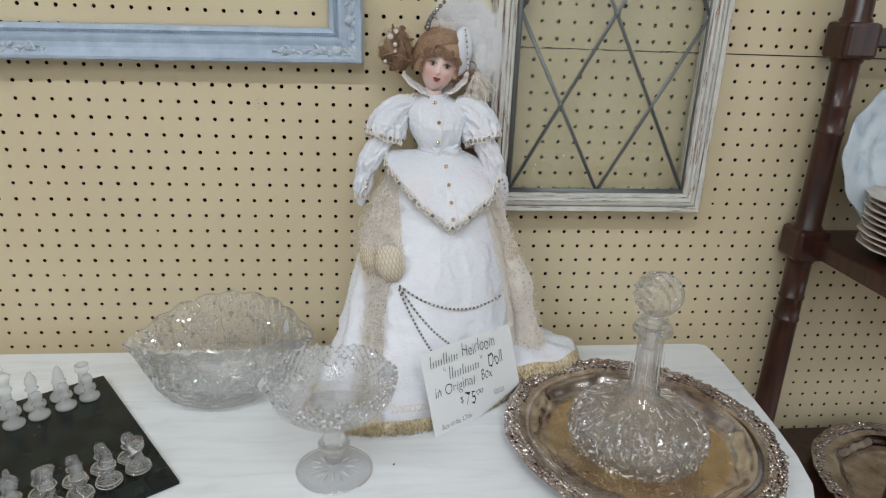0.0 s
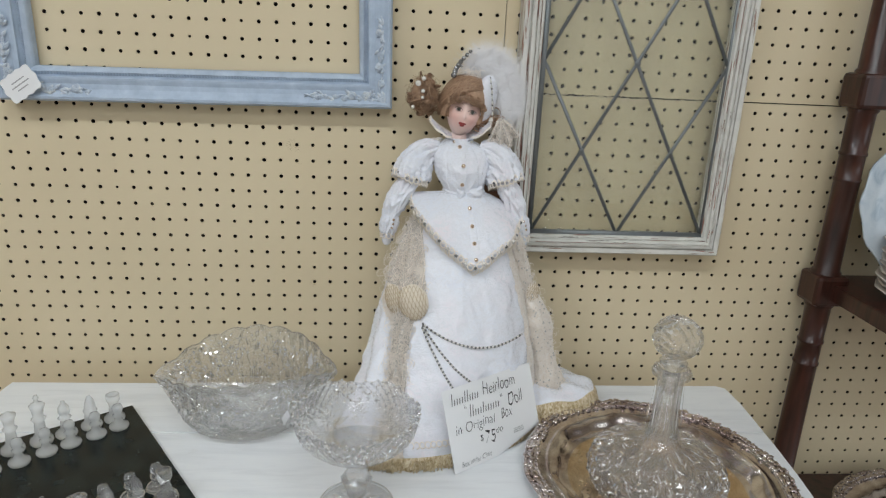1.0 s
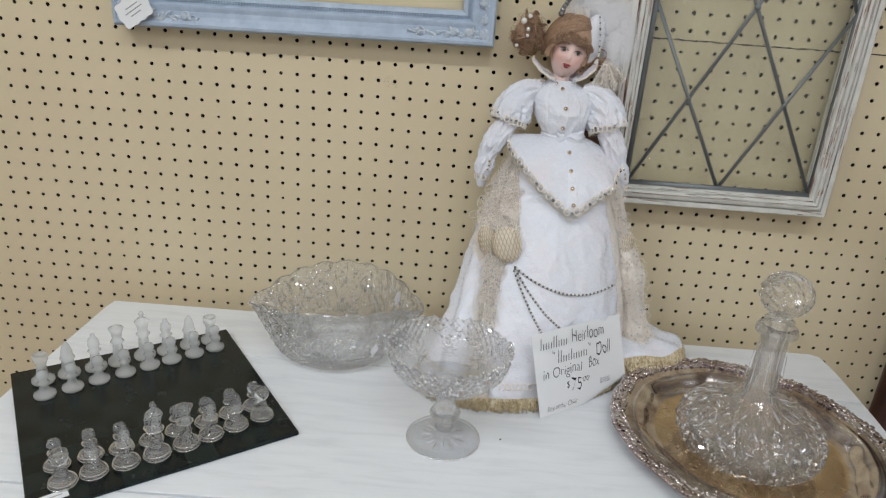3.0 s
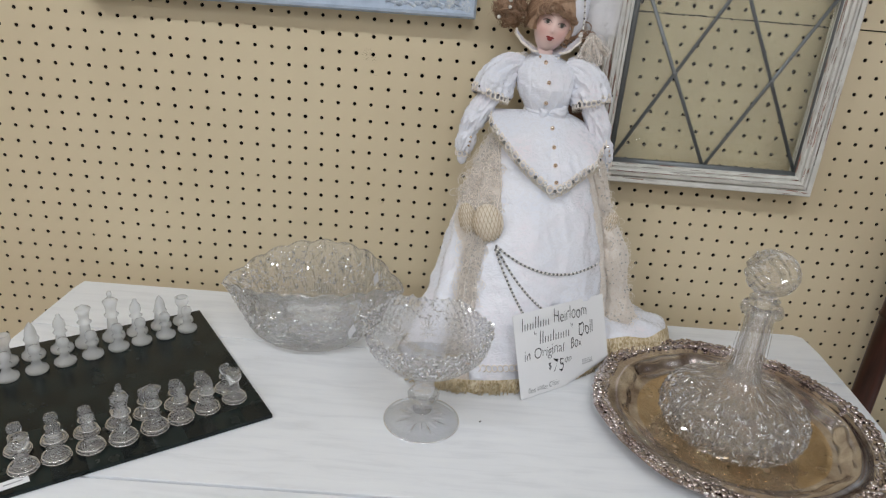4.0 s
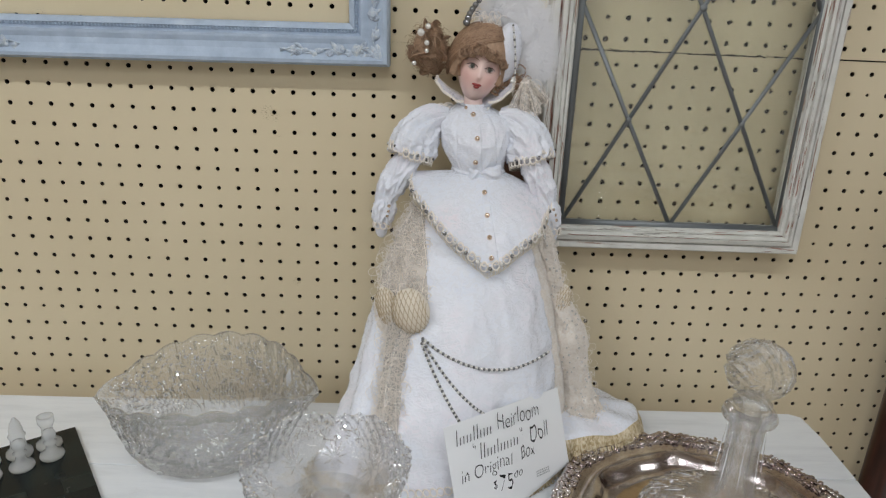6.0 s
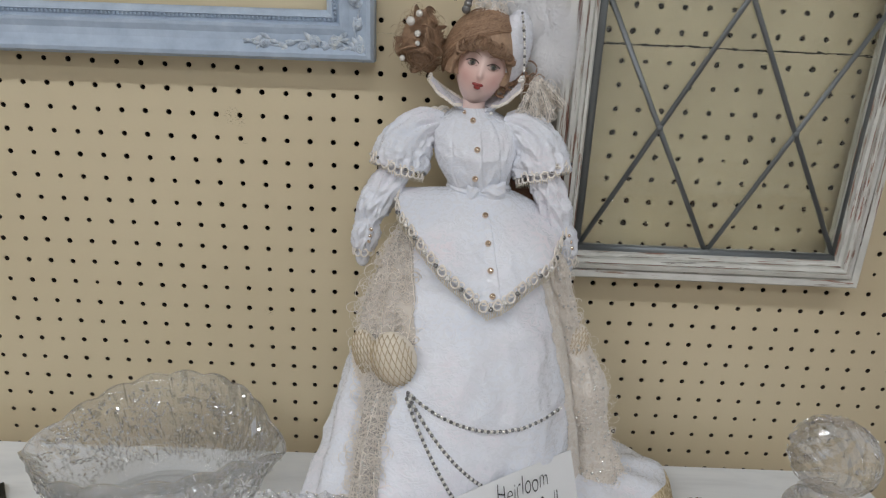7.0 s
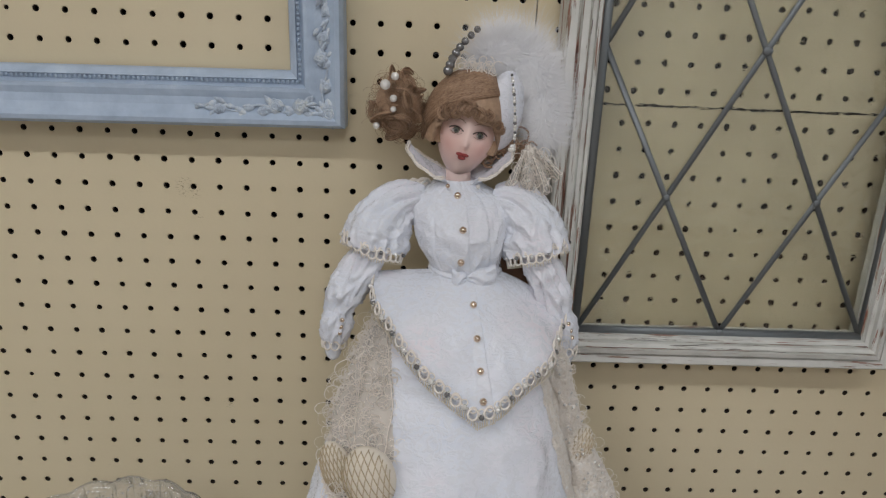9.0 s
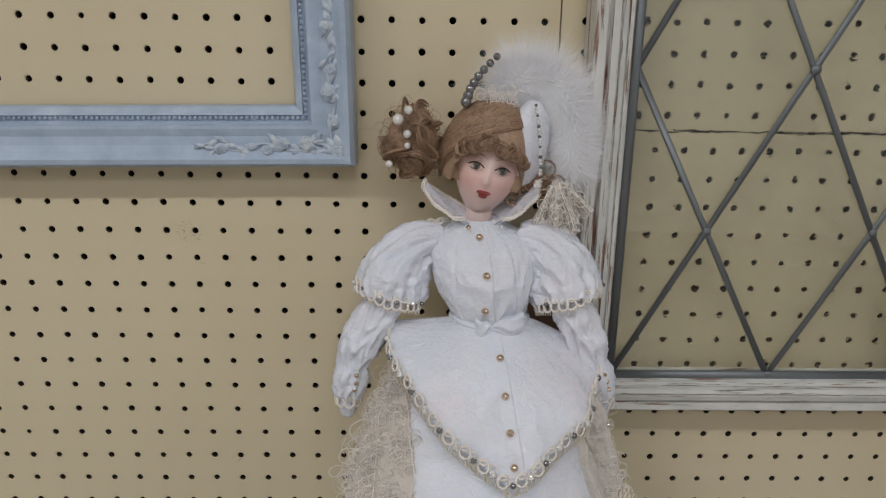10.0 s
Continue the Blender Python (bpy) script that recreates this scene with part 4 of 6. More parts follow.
def compote():
    ob = thing("glass_compote", None, "clear cut glass footed compote with sawtooth rim on the table", "compote")
    ob.matrix_world = pose(-0.038, -0.357, TZ)
    f = Builder()
    f.lathe([(0.0, 0.002), (0.02, 0.0015), (0.043, 0.0), (0.0465, 0.001), (0.046, 0.003), (0.036, 0.0050), (0.02, 0.008), (0.013, 0.014), (0.0105, 0.02), (0.0, 0.02)], 72, Matrix(), M_GLASS, True)
    # mirror ring added for the bright outline along the foot's edge
    f.tube([(0.0462 * math.cos(2 * math.pi * i / 72), 0.0462 * math.sin(2 * math.pi * i / 72), 0.0018) for i in range(72)], 0.0009, M_GLINT, 6, True)
    part("foot", f, ob, "clear disc foot with star cut")
    rays = Builder()
    for i in range(16):
        a = 2 * math.pi * i / 16
        far = 0.034 if i % 2 else 0.027
        dash(rays, (0.012 * math.cos(a), 0.012 * math.sin(a), 0.0045), (far * math.cos(a), far * math.sin(a), 0.0045), 0.0014, M_GLINT if i % 2 else M_CUTGLINT)
    tagged(part("cuts_and_glints", rays, ob), kind="stuff")
    s = Builder()
    s.lathe([(0.0, 0.0155), (0.0115, 0.0155), (0.0115, 0.026), (0.0185, 0.033), (0.0195, 0.041), (0.0130, 0.047), (0.0120, 0.054), (0.0150, 0.068), (0.024, 0.0815), (0.0, 0.0815)], 8, Matrix(), M_CUT, False)
    part("stem", s, ob)
    outer = [(0.0, 0.0820), (0.024, 0.0825), (0.043, 0.0865), (0.056, 0.0930), (0.0645, 0.1010), (0.0700, 0.1100), (0.0735, 0.1210), (0.0752, 0.1330)]
    inner = [(0.0752, 0.1330), (0.0705, 0.1325), (0.0680, 0.121), (0.0640, 0.111), (0.0580, 0.1020), (0.050, 0.0955), (0.038, 0.0905), (0.022, 0.0870), (0.0, 0.0865)]

    def bend(r, z, a):
        up = max(0.0, (z - 0.118) / 0.015)
        q = r * (1 + 0.012 * math.cos(6 * a) * up)
        return q * math.cos(a), q * math.sin(a), z + up * (0.0030 * (saw(a * 30 / (2 * math.pi)) - 0.5) + 0.0026 * math.cos(6 * a))

    def relief(a, z):
        if z > 0.103:
            return 0.0011 * (saw(a * 44 / (2 * math.pi) + z / 0.011) + saw(a * 44 / (2 * math.pi) - z / 0.011) - 1)
        if z > 0.084:
            k = round(a * 8 / (2 * math.pi))
            da, dz = (a - k * 2 * math.pi / 8) * 0.06, z - 0.094
            rho = math.hypot(da, dz)
            return -0.0012 * saw(math.atan2(dz, da) * 12 / (2 * math.pi)) * max(0.0, 1 - rho / 0.016)
        return 0.0
    b = Builder()
    cut_wall(b, outer, inner, 352, 56, 26, bend, relief, M_CUT)
    part("bowl", b, ob, "cut glass bowl with sawtooth rim")
    c = Builder()
    for i in range(60):
        a = 2 * math.pi * i / 60
        p = Vector(bend(0.0735, 0.133, a))
        c.ball(p + Vector((0, 0, 0.0004)), (0.0017, 0.0017, 0.0014), M_GLINT if i % 3 else M_CUTGLINT, 5, 3)
    for k in range(8):
        a0 = 2 * math.pi * k / 8
        for i in range(9):
            t = math.pi * (i / 8 - 0.5) * 1.1
            p, q = [turned(height_radius(inner[1:], 0.096 + d * math.cos(t)) - 0.0003, 0.096 + d * math.cos(t), a0 + d * 16 * math.sin(t)) for d in (0.003, 0.014)]
            dash(c, p, q, 0.0007, M_GLINT)
    rnd = random.Random(12)
    # white and mirror slips added below the rim as sparkle
    for i in range(150):
        a, z = rnd.uniform(0, 6.28), rnd.uniform(0.106, 0.132)
        t, w = rnd.uniform(0, 6.28), rnd.uniform(0.002, 0.006)
        p, q = [bend(height_radius(outer, z + k * math.sin(t)) + 0.0006, z + k * math.sin(t), a + k / 0.07 * math.cos(t)) for k in (0, w)]
        dash(c, p, q, rnd.choice((0.0004, 0.0006, 0.0010)), M_GLINT if i % 2 else M_CUTGLINT)
    glint_chips(c, lambda a, z: bend(height_radius(outer, z) + 0.0006, z, a), 190, 0.108, 0.132, 0.0014, 5)
    glint_chips(c, lambda a, z: bend(height_radius(inner[1:], z) - 0.0006, z, a), 200, 0.106, 0.130, 0.0013, 6)
    tagged(part("cuts_and_glints", c, ob, "fans and sawtooth points, with glints laid on"), kind="stuff")
    return ob


compote()


def punch_bowl():
    ob = thing("glass_bowl", None, "large oval pressed crystal bowl with pointed lips and scalloped rim", "bowl")
    ob.matrix_world = pose(-0.211, -0.158, TZ) @ Matrix.Diagonal((1, 1, 0.78, 1))
    prof = [(0.0, 0.004), (0.54, 0.0), (0.645, 0.002), (0.755, 0.014), (0.85, 0.036), (0.91, 0.060), (0.945, 0.082), (0.975, 0.102), (1.0, 0.120)]
    inner = [(1.0, 0.120), (0.965, 0.120), (0.935, 0.101), (0.905, 0.083), (0.865, 0.061), (0.80, 0.038), (0.685, 0.019), (0.44, 0.0085), (0.0, 0.008)]
    shard = Facets(17, 420, 0.0, 0.12, 0.1, 0.30, 1.6)

    def bend(r, z, a):
        tip = abs(math.cos(a)) ** 20
        up = max(0.0, z / 0.12)
        rx, ry = 0.112 + 0.022 * tip * up, 0.100
        rim = up ** 3 * (0.006 * math.sin(a) ** 2 - 0.020 * tip + 0.0065 * abs(math.sin(9 * a)) - 0.008 * math.cos(2 * a) + 0.006 * math.cos(a))
        return r * rx * math.cos(a), r * ry * math.sin(a), z + rim

    def relief(a, z):
        """Wreaths of petals above, hatched fans between, in units of the outline."""
        k = round(a * 8 / (2 * math.pi) - 0.5) + 0.5
        da, dz = (a - k * 2 * math.pi / 8) * 0.105, z - 0.082
        rho, phi = math.hypot(da, dz), math.atan2(dz, da)
        if rho < 0.026:
            wreath = math.exp(-((rho - 0.017) / 0.005) ** 2) * (0.5 + 0.5 * math.cos(9 * phi))
            return 0.030 * wreath - 0.022 * saw(phi * 8 / (2 * math.pi)) * max(0.0, 1 - rho / 0.010)
        j = round(a * 8 / (2 * math.pi))
        da, dz = (a - j * 2 * math.pi / 8) * 0.095, z - 0.016
        if 0 < dz < 0.034 and math.hypot(da, dz * 0.8) < 0.026:
            return 0.022 * (saw(da / 0.0075 + dz / 0.011) + saw(da / 0.0075 - dz / 0.011) - 0.8)
        if abs(da) / 0.008 + abs(z - 0.062) / 0.015 < 1 and j % 2:
            return -0.018
        return 9.0 * shard.at(a, z) if 0.01 < z < 0.112 else 0.0
    b = Builder()
    cut_wall(b, prof, inner, 330, 60, 30, bend, relief, M_PRESSED)
    part("bowl_body", b, ob)
    c = Builder()
    rnd = random.Random(31)

    def surf(a, z, k=1.004):
        return bend(height_radius(prof[2:], min(max(z, 0.004), 0.118)) * k, z, a)
    for k in range(8):
        a0 = 2 * math.pi * (k + 0.5) / 8
        star(c, surf, a0, 0.082, 0.10, 0.010, 10, 0.0011, M_GLINT, 0.2)
        for i in range(14):
            t = rnd.uniform(0, 6.28)
            a, z = a0 + 0.17 * math.cos(t), 0.082 + 0.018 * math.sin(t)
            dash(c, surf(a, z), surf(a + rnd.uniform(-0.05, 0.05), z + rnd.uniform(-0.006, 0.006)), rnd.uniform(0.0008, 0.0016), M_GLINT)
    # random slips over the body, painted sparkle between the cuts
    for i in range(170):
        a, z = rnd.uniform(0, 6.28), rnd.uniform(0.012, 0.114)
        t, w = rnd.uniform(0, 6.28), rnd.uniform(0.003, 0.008)
        dash(c, surf(a, z), surf(a + w / 0.1 * math.cos(t), z + w * math.sin(t)), rnd.choice((0.0004, 0.0006, 0.0010)), M_GLINT if i % 2 else M_CUTGLINT)
    # two flat lozenge facets, their bright reflection painted white
    for a0, z0 in ((0.55, 0.088), (5.45, 0.052)):
        h, w = 0.016, 0.075
        k = 0.965 if a0 < 3 else 1.006
        c.add([surf(a0, z0 - h, k), surf(a0 + w, z0, k), surf(a0, z0 + h, k), surf(a0 - w, z0, k)], [(0, 1, 2, 3)], M_CUTGLINT, False)
    glint_chips(c, surf, 240, 0.014, 0.112, 0.0017, 8)
    glint_chips(c, lambda a, z: bend(height_radius(inner[1:], z) * 0.995, z, a), 480, 0.050, 0.110, 0.0018, 9)
    n = 200
    c.tube([bend(0.985, 0.120, 2 * math.pi * i / n) for i in range(n)], 0.0011, M_CUT, 6, True)
    tagged(part("cuts_and_glints", c, ob, "wreath and lozenge cuts, with glints laid on"), kind="stuff")
    return ob


punch_bowl()


# ---- the chess set ----
BR, FR = Vector((-0.390, -0.130)), Vector((-0.217, -0.374))
U = (FR - BR).normalized()
W = Vector((U.y, -U.x))
SIDE = (FR - BR).length
CZ = TZ + 0.0052


def on_board(a, c, z=0.0):
    """a: from the frosted side to the clear side, c: from the near file outward; both 0 to 1."""
    p = BR + U * SIDE * a + W * SIDE * c
    return (p.x, p.y, CZ + z)


b = Builder()
b.box((0, 0.03 * SIDE, 0), (SIDE, SIDE, 0.005), M_BOARD, None, 0.001)
board = thing("chess_board", None, "dark green glass chess board lying on the white table", "chess board")
ang = math.degrees(math.atan2(U.y, U.x))
board.matrix_world = pose(BR.x, BR.y, TZ + 0.0002, 0, 0, ang) @ pose(0, -SIDE, 0)
part("board_pane", b, board)
sq = SIDE * 0.9 / 8
KINDS = {
    "pawn": [(0.0, 0), (0.0125, 0), (0.0135, 0.003), (0.0125, 0.006), (0.008, 0.010), (0.006, 0.018), (0.0095, 0.022), (0.0055, 0.0245), (0.0085, 0.030), (0.0092, 0.034), (0.007, 0.039), (0.0, 0.0415)],
    "rook": [(0.0, 0), (0.0135, 0), (0.0145, 0.003), (0.0135, 0.007), (0.009, 0.012), (0.0075, 0.028), (0.0095, 0.033), (0.0115, 0.036), (0.0115, 0.045), (0.009, 0.045), (0.008, 0.042), (0.0, 0.042)],
    "bishop": [(0.0, 0), (0.0135, 0), (0.0145, 0.003), (0.0135, 0.007), (0.009, 0.012), (0.007, 0.027), (0.011, 0.031), (0.007, 0.034), (0.0095, 0.041), (0.0085, 0.048), (0.004, 0.055), (0.0035, 0.058), (0.0, 0.060)],
    "knight": [(0.0, 0), (0.0135, 0), (0.0145, 0.003), (0.0135, 0.007), (0.011, 0.012), (0.0095, 0.024), (0.0118, 0.029), (0.0095, 0.033), (0.0085, 0.040), (0.0065, 0.048), (0.0025, 0.054), (0.0, 0.056)],
    "queen": [(0.0, 0), (0.014, 0), (0.015, 0.003), (0.014, 0.008), (0.0095, 0.014), (0.0075, 0.034), (0.0115, 0.038), (0.0075, 0.042), (0.0085, 0.051), (0.0125, 0.060), (0.0095, 0.061), (0.005, 0.064), (0.0, 0.067)],
    "king": [(0.0, 0), (0.014, 0), (0.015, 0.003), (0.014, 0.008), (0.0095, 0.014), (0.008, 0.036), (0.012, 0.041), (0.008, 0.045), (0.0095, 0.055), (0.0125, 0.063), (0.008, 0.067), (0.003, 0.068), (0.0035, 0.072), (0.0045, 0.075), (0.003, 0.079), (0.0, 0.080)],
}
ORDER = ["rook", "knight", "bishop", "king", "queen", "bishop", "knight", "rook"]


def chessman(kind, mat):
    b = Builder()
    slim = [(r if z < 0.009 else r * 0.80, z * 0.91) for r, z in KINDS[kind]]
    b.lathe(slim, 24, Matrix(), mat, True, (lambda a, k: 1 + 0.22 * math.cos(a) if k in (8, 9) else 1) if kind == "knight" else None)
    if mat == M_CLEAR:
        # thin mirror rings drawn in as the highlights along the turned edges
        for k in (2, 3, 6):
            r, z = slim[k]
            b.tube([(r * math.cos(2 * math.pi * i / 24), r * math.sin(2 * math.pi * i / 24), z) for i in range(24)], 0.0004, M_GLINT, 4, True)
    return b.mesh(kind)


for mat, look_word, back, front in ((M_FROST, "frosted white glass", 0, 1), (M_CLEAR, "clear glass", 7, 6)):
    shapes = {k: chessman(k, mat) for k in KINDS}
    order = ORDER if back == 0 else ORDER[::-1]
    for file in range(8):
        for rank, kind in ((back, order[file]), (front, "pawn")):
            ob = new("chess_" + kind, shapes[kind])
            tagged(ob, f"{look_word} chess {kind} standing on the dark board", "chess piece", look_word + " chess pieces")
            j = random.Random(file * 10 + rank)
            row = {0: 0.088 + 0.006 * file, 1: 0.178 + 0.012 * file, 6: 0.745 + 0.010 * min(file, 4), 7: 0.835 + 0.014 * min(file, 4)}[rank]
            ob.matrix_world = Matrix.Translation(on_board(row + j.uniform(-0.006, 0.006), 0.103 + 0.1070 * file + j.uniform(-0.006, 0.006), 0.0002)) @ pose(0, 0, 0, 0, 0, ang + j.uniform(-20, 20))
b = Builder()
b.box((-0.0135, -0.006, 0), (0.0135, 0.006, 0.0006), M_CARD)
stick = thing("price_sticker", None, "small white price sticker on the chess board corner", "sticker")
stick.matrix_world = Matrix.Translation(on_board(0.950, 0.885, 0.0002)) @ pose(0, 0, 0, 0, 0, ang + 95)
part("label_paper", b, stick)
b = Builder()
b.box((-0.009, -0.001, 0.0006), (0.008, 0.0005, 0.0008), M_GREYINK)
part("ink_line", b, stick)


# ---- the doll in its white dress: one mesh ----
SKIRT = [(0.7445, 0.082, -0.172, 0.166, 0.096, 25), (0.775, 0.087, -0.166, 0.154, 0.087, 24), (0.80, 0.091, -0.159, 0.146, 0.081, 22), (0.85, 0.095, -0.142, 0.131, 0.078, 15), (0.925, 0.098, -0.115, 0.112, 0.077, 6),
         (0.972, 0.100, -0.100, 0.097, 0.069, 0), (1.02, 0.102, -0.090, 0.079, 0.054, 0), (1.05, 0.104, -0.084, 0.060, 0.041, 0), (1.083, 0.106, -0.076, 0.029, 0.026, 0)]


def between(rows, z):
    for a, c in zip(rows, rows[1:]):
        if z <= c[0]:
            u = (z - a[0]) / (c[0] - a[0])
            u = max(0.0, u)
            return [p + (q - p) * u for p, q in zip(a[1:], c[1:])]
    return list(rows[-1][1:])


PANEL = [(0.745, 0.022, 0.205), (0.86, 0.022, 0.203), (0.905, 0.028, 0.196), (0.956, 0.050, 0.182), (1.035, 0.046, 0.160), (1.09, 0.07, 0.14)]


def skirt_at(theta, z, out=0.0):
    """A point of the skirt: theta 0 faces the front, positive to the right."""
    cx, cy, rx, ry, turn = between(SKIRT, z)
    c, s = math.cos(radians(turn)), math.sin(radians(turn))
    p, q = (rx + out) * math.sin(theta), -(ry + out) * math.cos(theta)
    x, y = cx + c * p - s * q, cy + s * p + c * q
    return Vector((x, min(y, -0.012), z))


def curly(b, start, rnd, r, mat, size=0.008, steps=12, flat=0.3):
    p = Vector(start)
    pts, a = [], rnd.uniform(0, 6.28)
    turn = rnd.uniform(0.4, 0.9) * rnd.choice((-1, 1))
    for _ in range(steps):
        pts.append(p.copy())
        a += turn + rnd.uniform(-0.35, 0.35)
        p += Vector((math.cos(a) * size * 0.35, rnd.uniform(-flat, flat) * size * 0.35, math.sin(a) * size * 0.35))
    b.tube(pts, r, mat, 4)


def ring(b, c, normal, r, t, mat, squash=1.0):
    n = Vector(normal).normalized()
    s = n.cross(Vector((0, 0, 1)) if abs(n.z) < 0.9 else Vector((1, 0, 0))).normalized()
    w = n.cross(s)
    b.tube([Vector(c) + r * (math.cos(a) * s + squash * math.sin(a) * w) for a in [2 * math.pi * k / 9 for k in range(9)]], t, mat, 4, True)


def crease(x, y, z):
    """Sharp ridges between soft hollows, as satin falls."""
    return 0.5 - abs(noise.noise((x, y, z))) * 1.6


def strand(b, ends, sag, n, r, mats, front):
    """Beads between two ends, hanging with a sag over the skirt."""
    (x0, z0), (x1, z1) = ends
    for i in range(n):
        u = i / (n - 1)
        x = x0 + (x1 - x0) * u
        z = z0 + (z1 - z0) * u - sag * 4 * u * (1 - u)
        y = min((skirt_at(-1.5 + 0.03 * k, z, front) for k in range(101)), key=lambda q: abs(q.x - x)).y
        b.ball((x, y, z), r, mats[i % len(mats)], 6, 4)


def doll():
    b = Builder()
    rnd = random.Random(11)

    # skirt: white front panel, lace at its sides, white train behind
    def skirt(u, v):
        th = (u - 0.5) * 2 * math.pi
        z = 0.7445 + (1.083 - 0.7445) * v
        p = skirt_at(th, z)
        xl, xr = between(PANEL, z)
        inside = p.y < -0.09 and xl < p.x < xr
        low = (1 - v)
        wob = 0.0016 * math.sin(11 * th + 3 * v) * low + 0.0015 * math.sin(23 * th + 9 * v)
        if inside:
            wob = 0.0032 + 0.0014 * math.sin(9 * th + 4 * v + 2 * math.sin(5 * v)) * (0.3 + low)
        elif abs(th) > 1.15:
            wob = 0.007 * math.sin(9 * th + 1.5 * v) * (0.25 + low)
        else:
            wob += 0.0035 * noise.noise((p.x * 60, p.y * 60, p.z * 60))
        wob += 0.0032 * crease(p.x * 30, p.y * 30, p.z * 16) + 0.0016 * crease(p.x * 70, p.y * 70, p.z * 60 + 4)
        return skirt_at(th, z, wob)

    def cloth(u, v):
        th = (u - 0.5) * 2 * math.pi
        p = skirt_at(th, 0.7445 + (1.083 - 0.7445) * v)
        xl, xr = between(PANEL, p.z)
        if p.y < -0.09 and xl < p.x < xr:
            return M_SATIN
        if th < -1.0 - 0.75 * min(1.0, max(0.0, (p.z - 0.90) / 0.06)) or th > 1.6:
            return M_SATIN
        return M_LACE
    b.grid(skirt, 300, 120, M_SATIN, True, True, cloth)

    # gold fringe round the foot
    def hem(u, v):
        th = (u - 0.5) * 2 * math.pi
        p = skirt_at(th, 0.7445, 0.004 + 0.005 * (1 - v) + 0.0018 * math.sin(th * 40) * (1 - v))
        return (p.x, p.y, TZ + 0.0012 + 0.017 * v)
    b.grid(hem, 260, 3, M_FRINGE, True, False)
    for i in range(420):
        th = rnd.uniform(-1.9, 1.9)
        p = skirt_at(th, 0.7445, 0.007)
        d = Vector((math.sin(th), -math.cos(th), 0))
        b.tube([p + Vector((0, 0, rnd.uniform(0.008, 0.017))), p + d * 0.004 + Vector((0, 0, 0.006)), p + d * (rnd.uniform(0.003, 0.010) if th < 0.1 else 0.003) + Vector((rnd.uniform(-0.004, 0.004), 0, 0.0005))], 0.0009, M_FRINGE, 3)
    # loops under the front panel
    for i in range(26):
        th = -0.62 + i * 0.052
        p = skirt_at(th, 0.772, 0.006)
        ring(b, p, (math.sin(th), -math.cos(th), 0.1), 0.0042, 0.0009, M_LOOP, 1.15)

    # the train spread to the right, with its own fringe
    def train(u, v):
        a = math.pi * (u - 0.5)
        r = 0.02 + 0.096 * min(v, 0.88) / 0.88 + 0.006 * max(0.0, v - 0.88) / 0.12
        x = 0.215 + r * math.cos(a) * 1.06
        y = -0.115 + 0.075 * (0.3 + 0.7 * v) * math.sin(a)
        z = TZ + 0.004 + 0.020 * (1 - v ** 1.6) + 0.005 * math.sin(9 * a) * v * (1 - 0.4 * v) + 0.030 * (1 - max(0.0, (v - 0.80) / 0.20))
        return (x, min(y, -0.05), z)
    b.grid(train, 60, 16, M_SATIN, False, True, lambda u, v: M_FRINGE if v > 0.80 else M_SATIN)
    for i in range(260):
        a = math.pi * (rnd.random() - 0.5)
        x, y = 0.215 + 0.116 * math.cos(a) * 1.06, min(-0.115 + 0.075 * math.sin(a), -0.05)
        b.tube([(x - 0.003, y, TZ + 0.027), (x + 0.003, y - 0.002, TZ + 0.010), (x + rnd.uniform(-0.002, 0.007), y + rnd.uniform(-0.007, 0.002), TZ + 0.0008)], 0.0010, M_FRINGE, 3)

    # lace drape down the right side, gathered in rosettes
    def drape(u, v):
        a = (u - 0.5) * 2.6
        z = 1.05 - 0.295 * v
        base = skirt_at(1.42, max(z, 0.76))
        w = 0.011 + 0.027 * v ** 1.5 + 0.005 * math.sin(v * 15)
        x = base.x + 0.014 * v + w * math.sin(a) + 0.004 * noise.noise((u * 9, v * 14, 1)) + 0.014 * max(0, v - 0.6)
        y = base.y - w * math.cos(a) + 0.004 * noise.noise((u * 9, v * 14, 5))
        return (x, y, z)
    b.grid(drape, 26, 60, M_LACE)
    for i in range(620):
        v = rnd.random() ** 0.8
        p = Vector(drape(rnd.uniform(0.2, 0.95), v))
        curly(b, p + Vector((0.001, -0.002, 0)), rnd, rnd.choice((0.0002, 0.0003)), M_LOOP, rnd.uniform(0.004, 0.008), 12)
        if i % 5 == 0:
            b.ball(p + Vector((0, -0.004, 0)), rnd.uniform(0.0009, 0.0016), M_PEARL, 6, 4)
    # lace down the left side: soft tulle in folds with curls of thread sewn on
    def panel_edge(z):
        x = between(PANEL, z)[0]
        return min((-1.5 + 0.02 * k for k in range(70)), key=lambda t: abs(skirt_at(t, z).x - x))
    edges = [panel_edge(1.055 - 0.285 * k / 45) for k in range(46)]

    def tulle(u, v):
        z = 1.055 - 0.285 * v
        th0 = -1.6 + 0.62 * min(1.0, max(0.0, (0.965 - z) / 0.035))
        k = min(int(v * 45), 44)
        th1 = edges[k] + (edges[k + 1] - edges[k]) * (v * 45 - k) + 0.03
        th = th0 + (th1 - th0) * u
        lift = 0.004 + 0.006 * math.sin(math.pi * u) + 0.0045 * math.sin(u * 17 + 6 * v) * (0.4 + v) * math.sin(math.pi * u) + 0.003 * noise.noise((u * 8, v * 16, 3))
        return skirt_at(th, z, lift)
    b.grid(tulle, 60, 90, M_TULLE)
    for i in range(1300):
        u, v = rnd.random(), rnd.random()
        p = tulle(u, v)
        curly(b, p + Vector((0, -0.0015, 0)), rnd, rnd.choice((0.00018, 0.00025, 0.0004)), M_LOOP if rnd.random() < 0.65 else M_LACE, rnd.uniform(0.005, 0.011), 12)
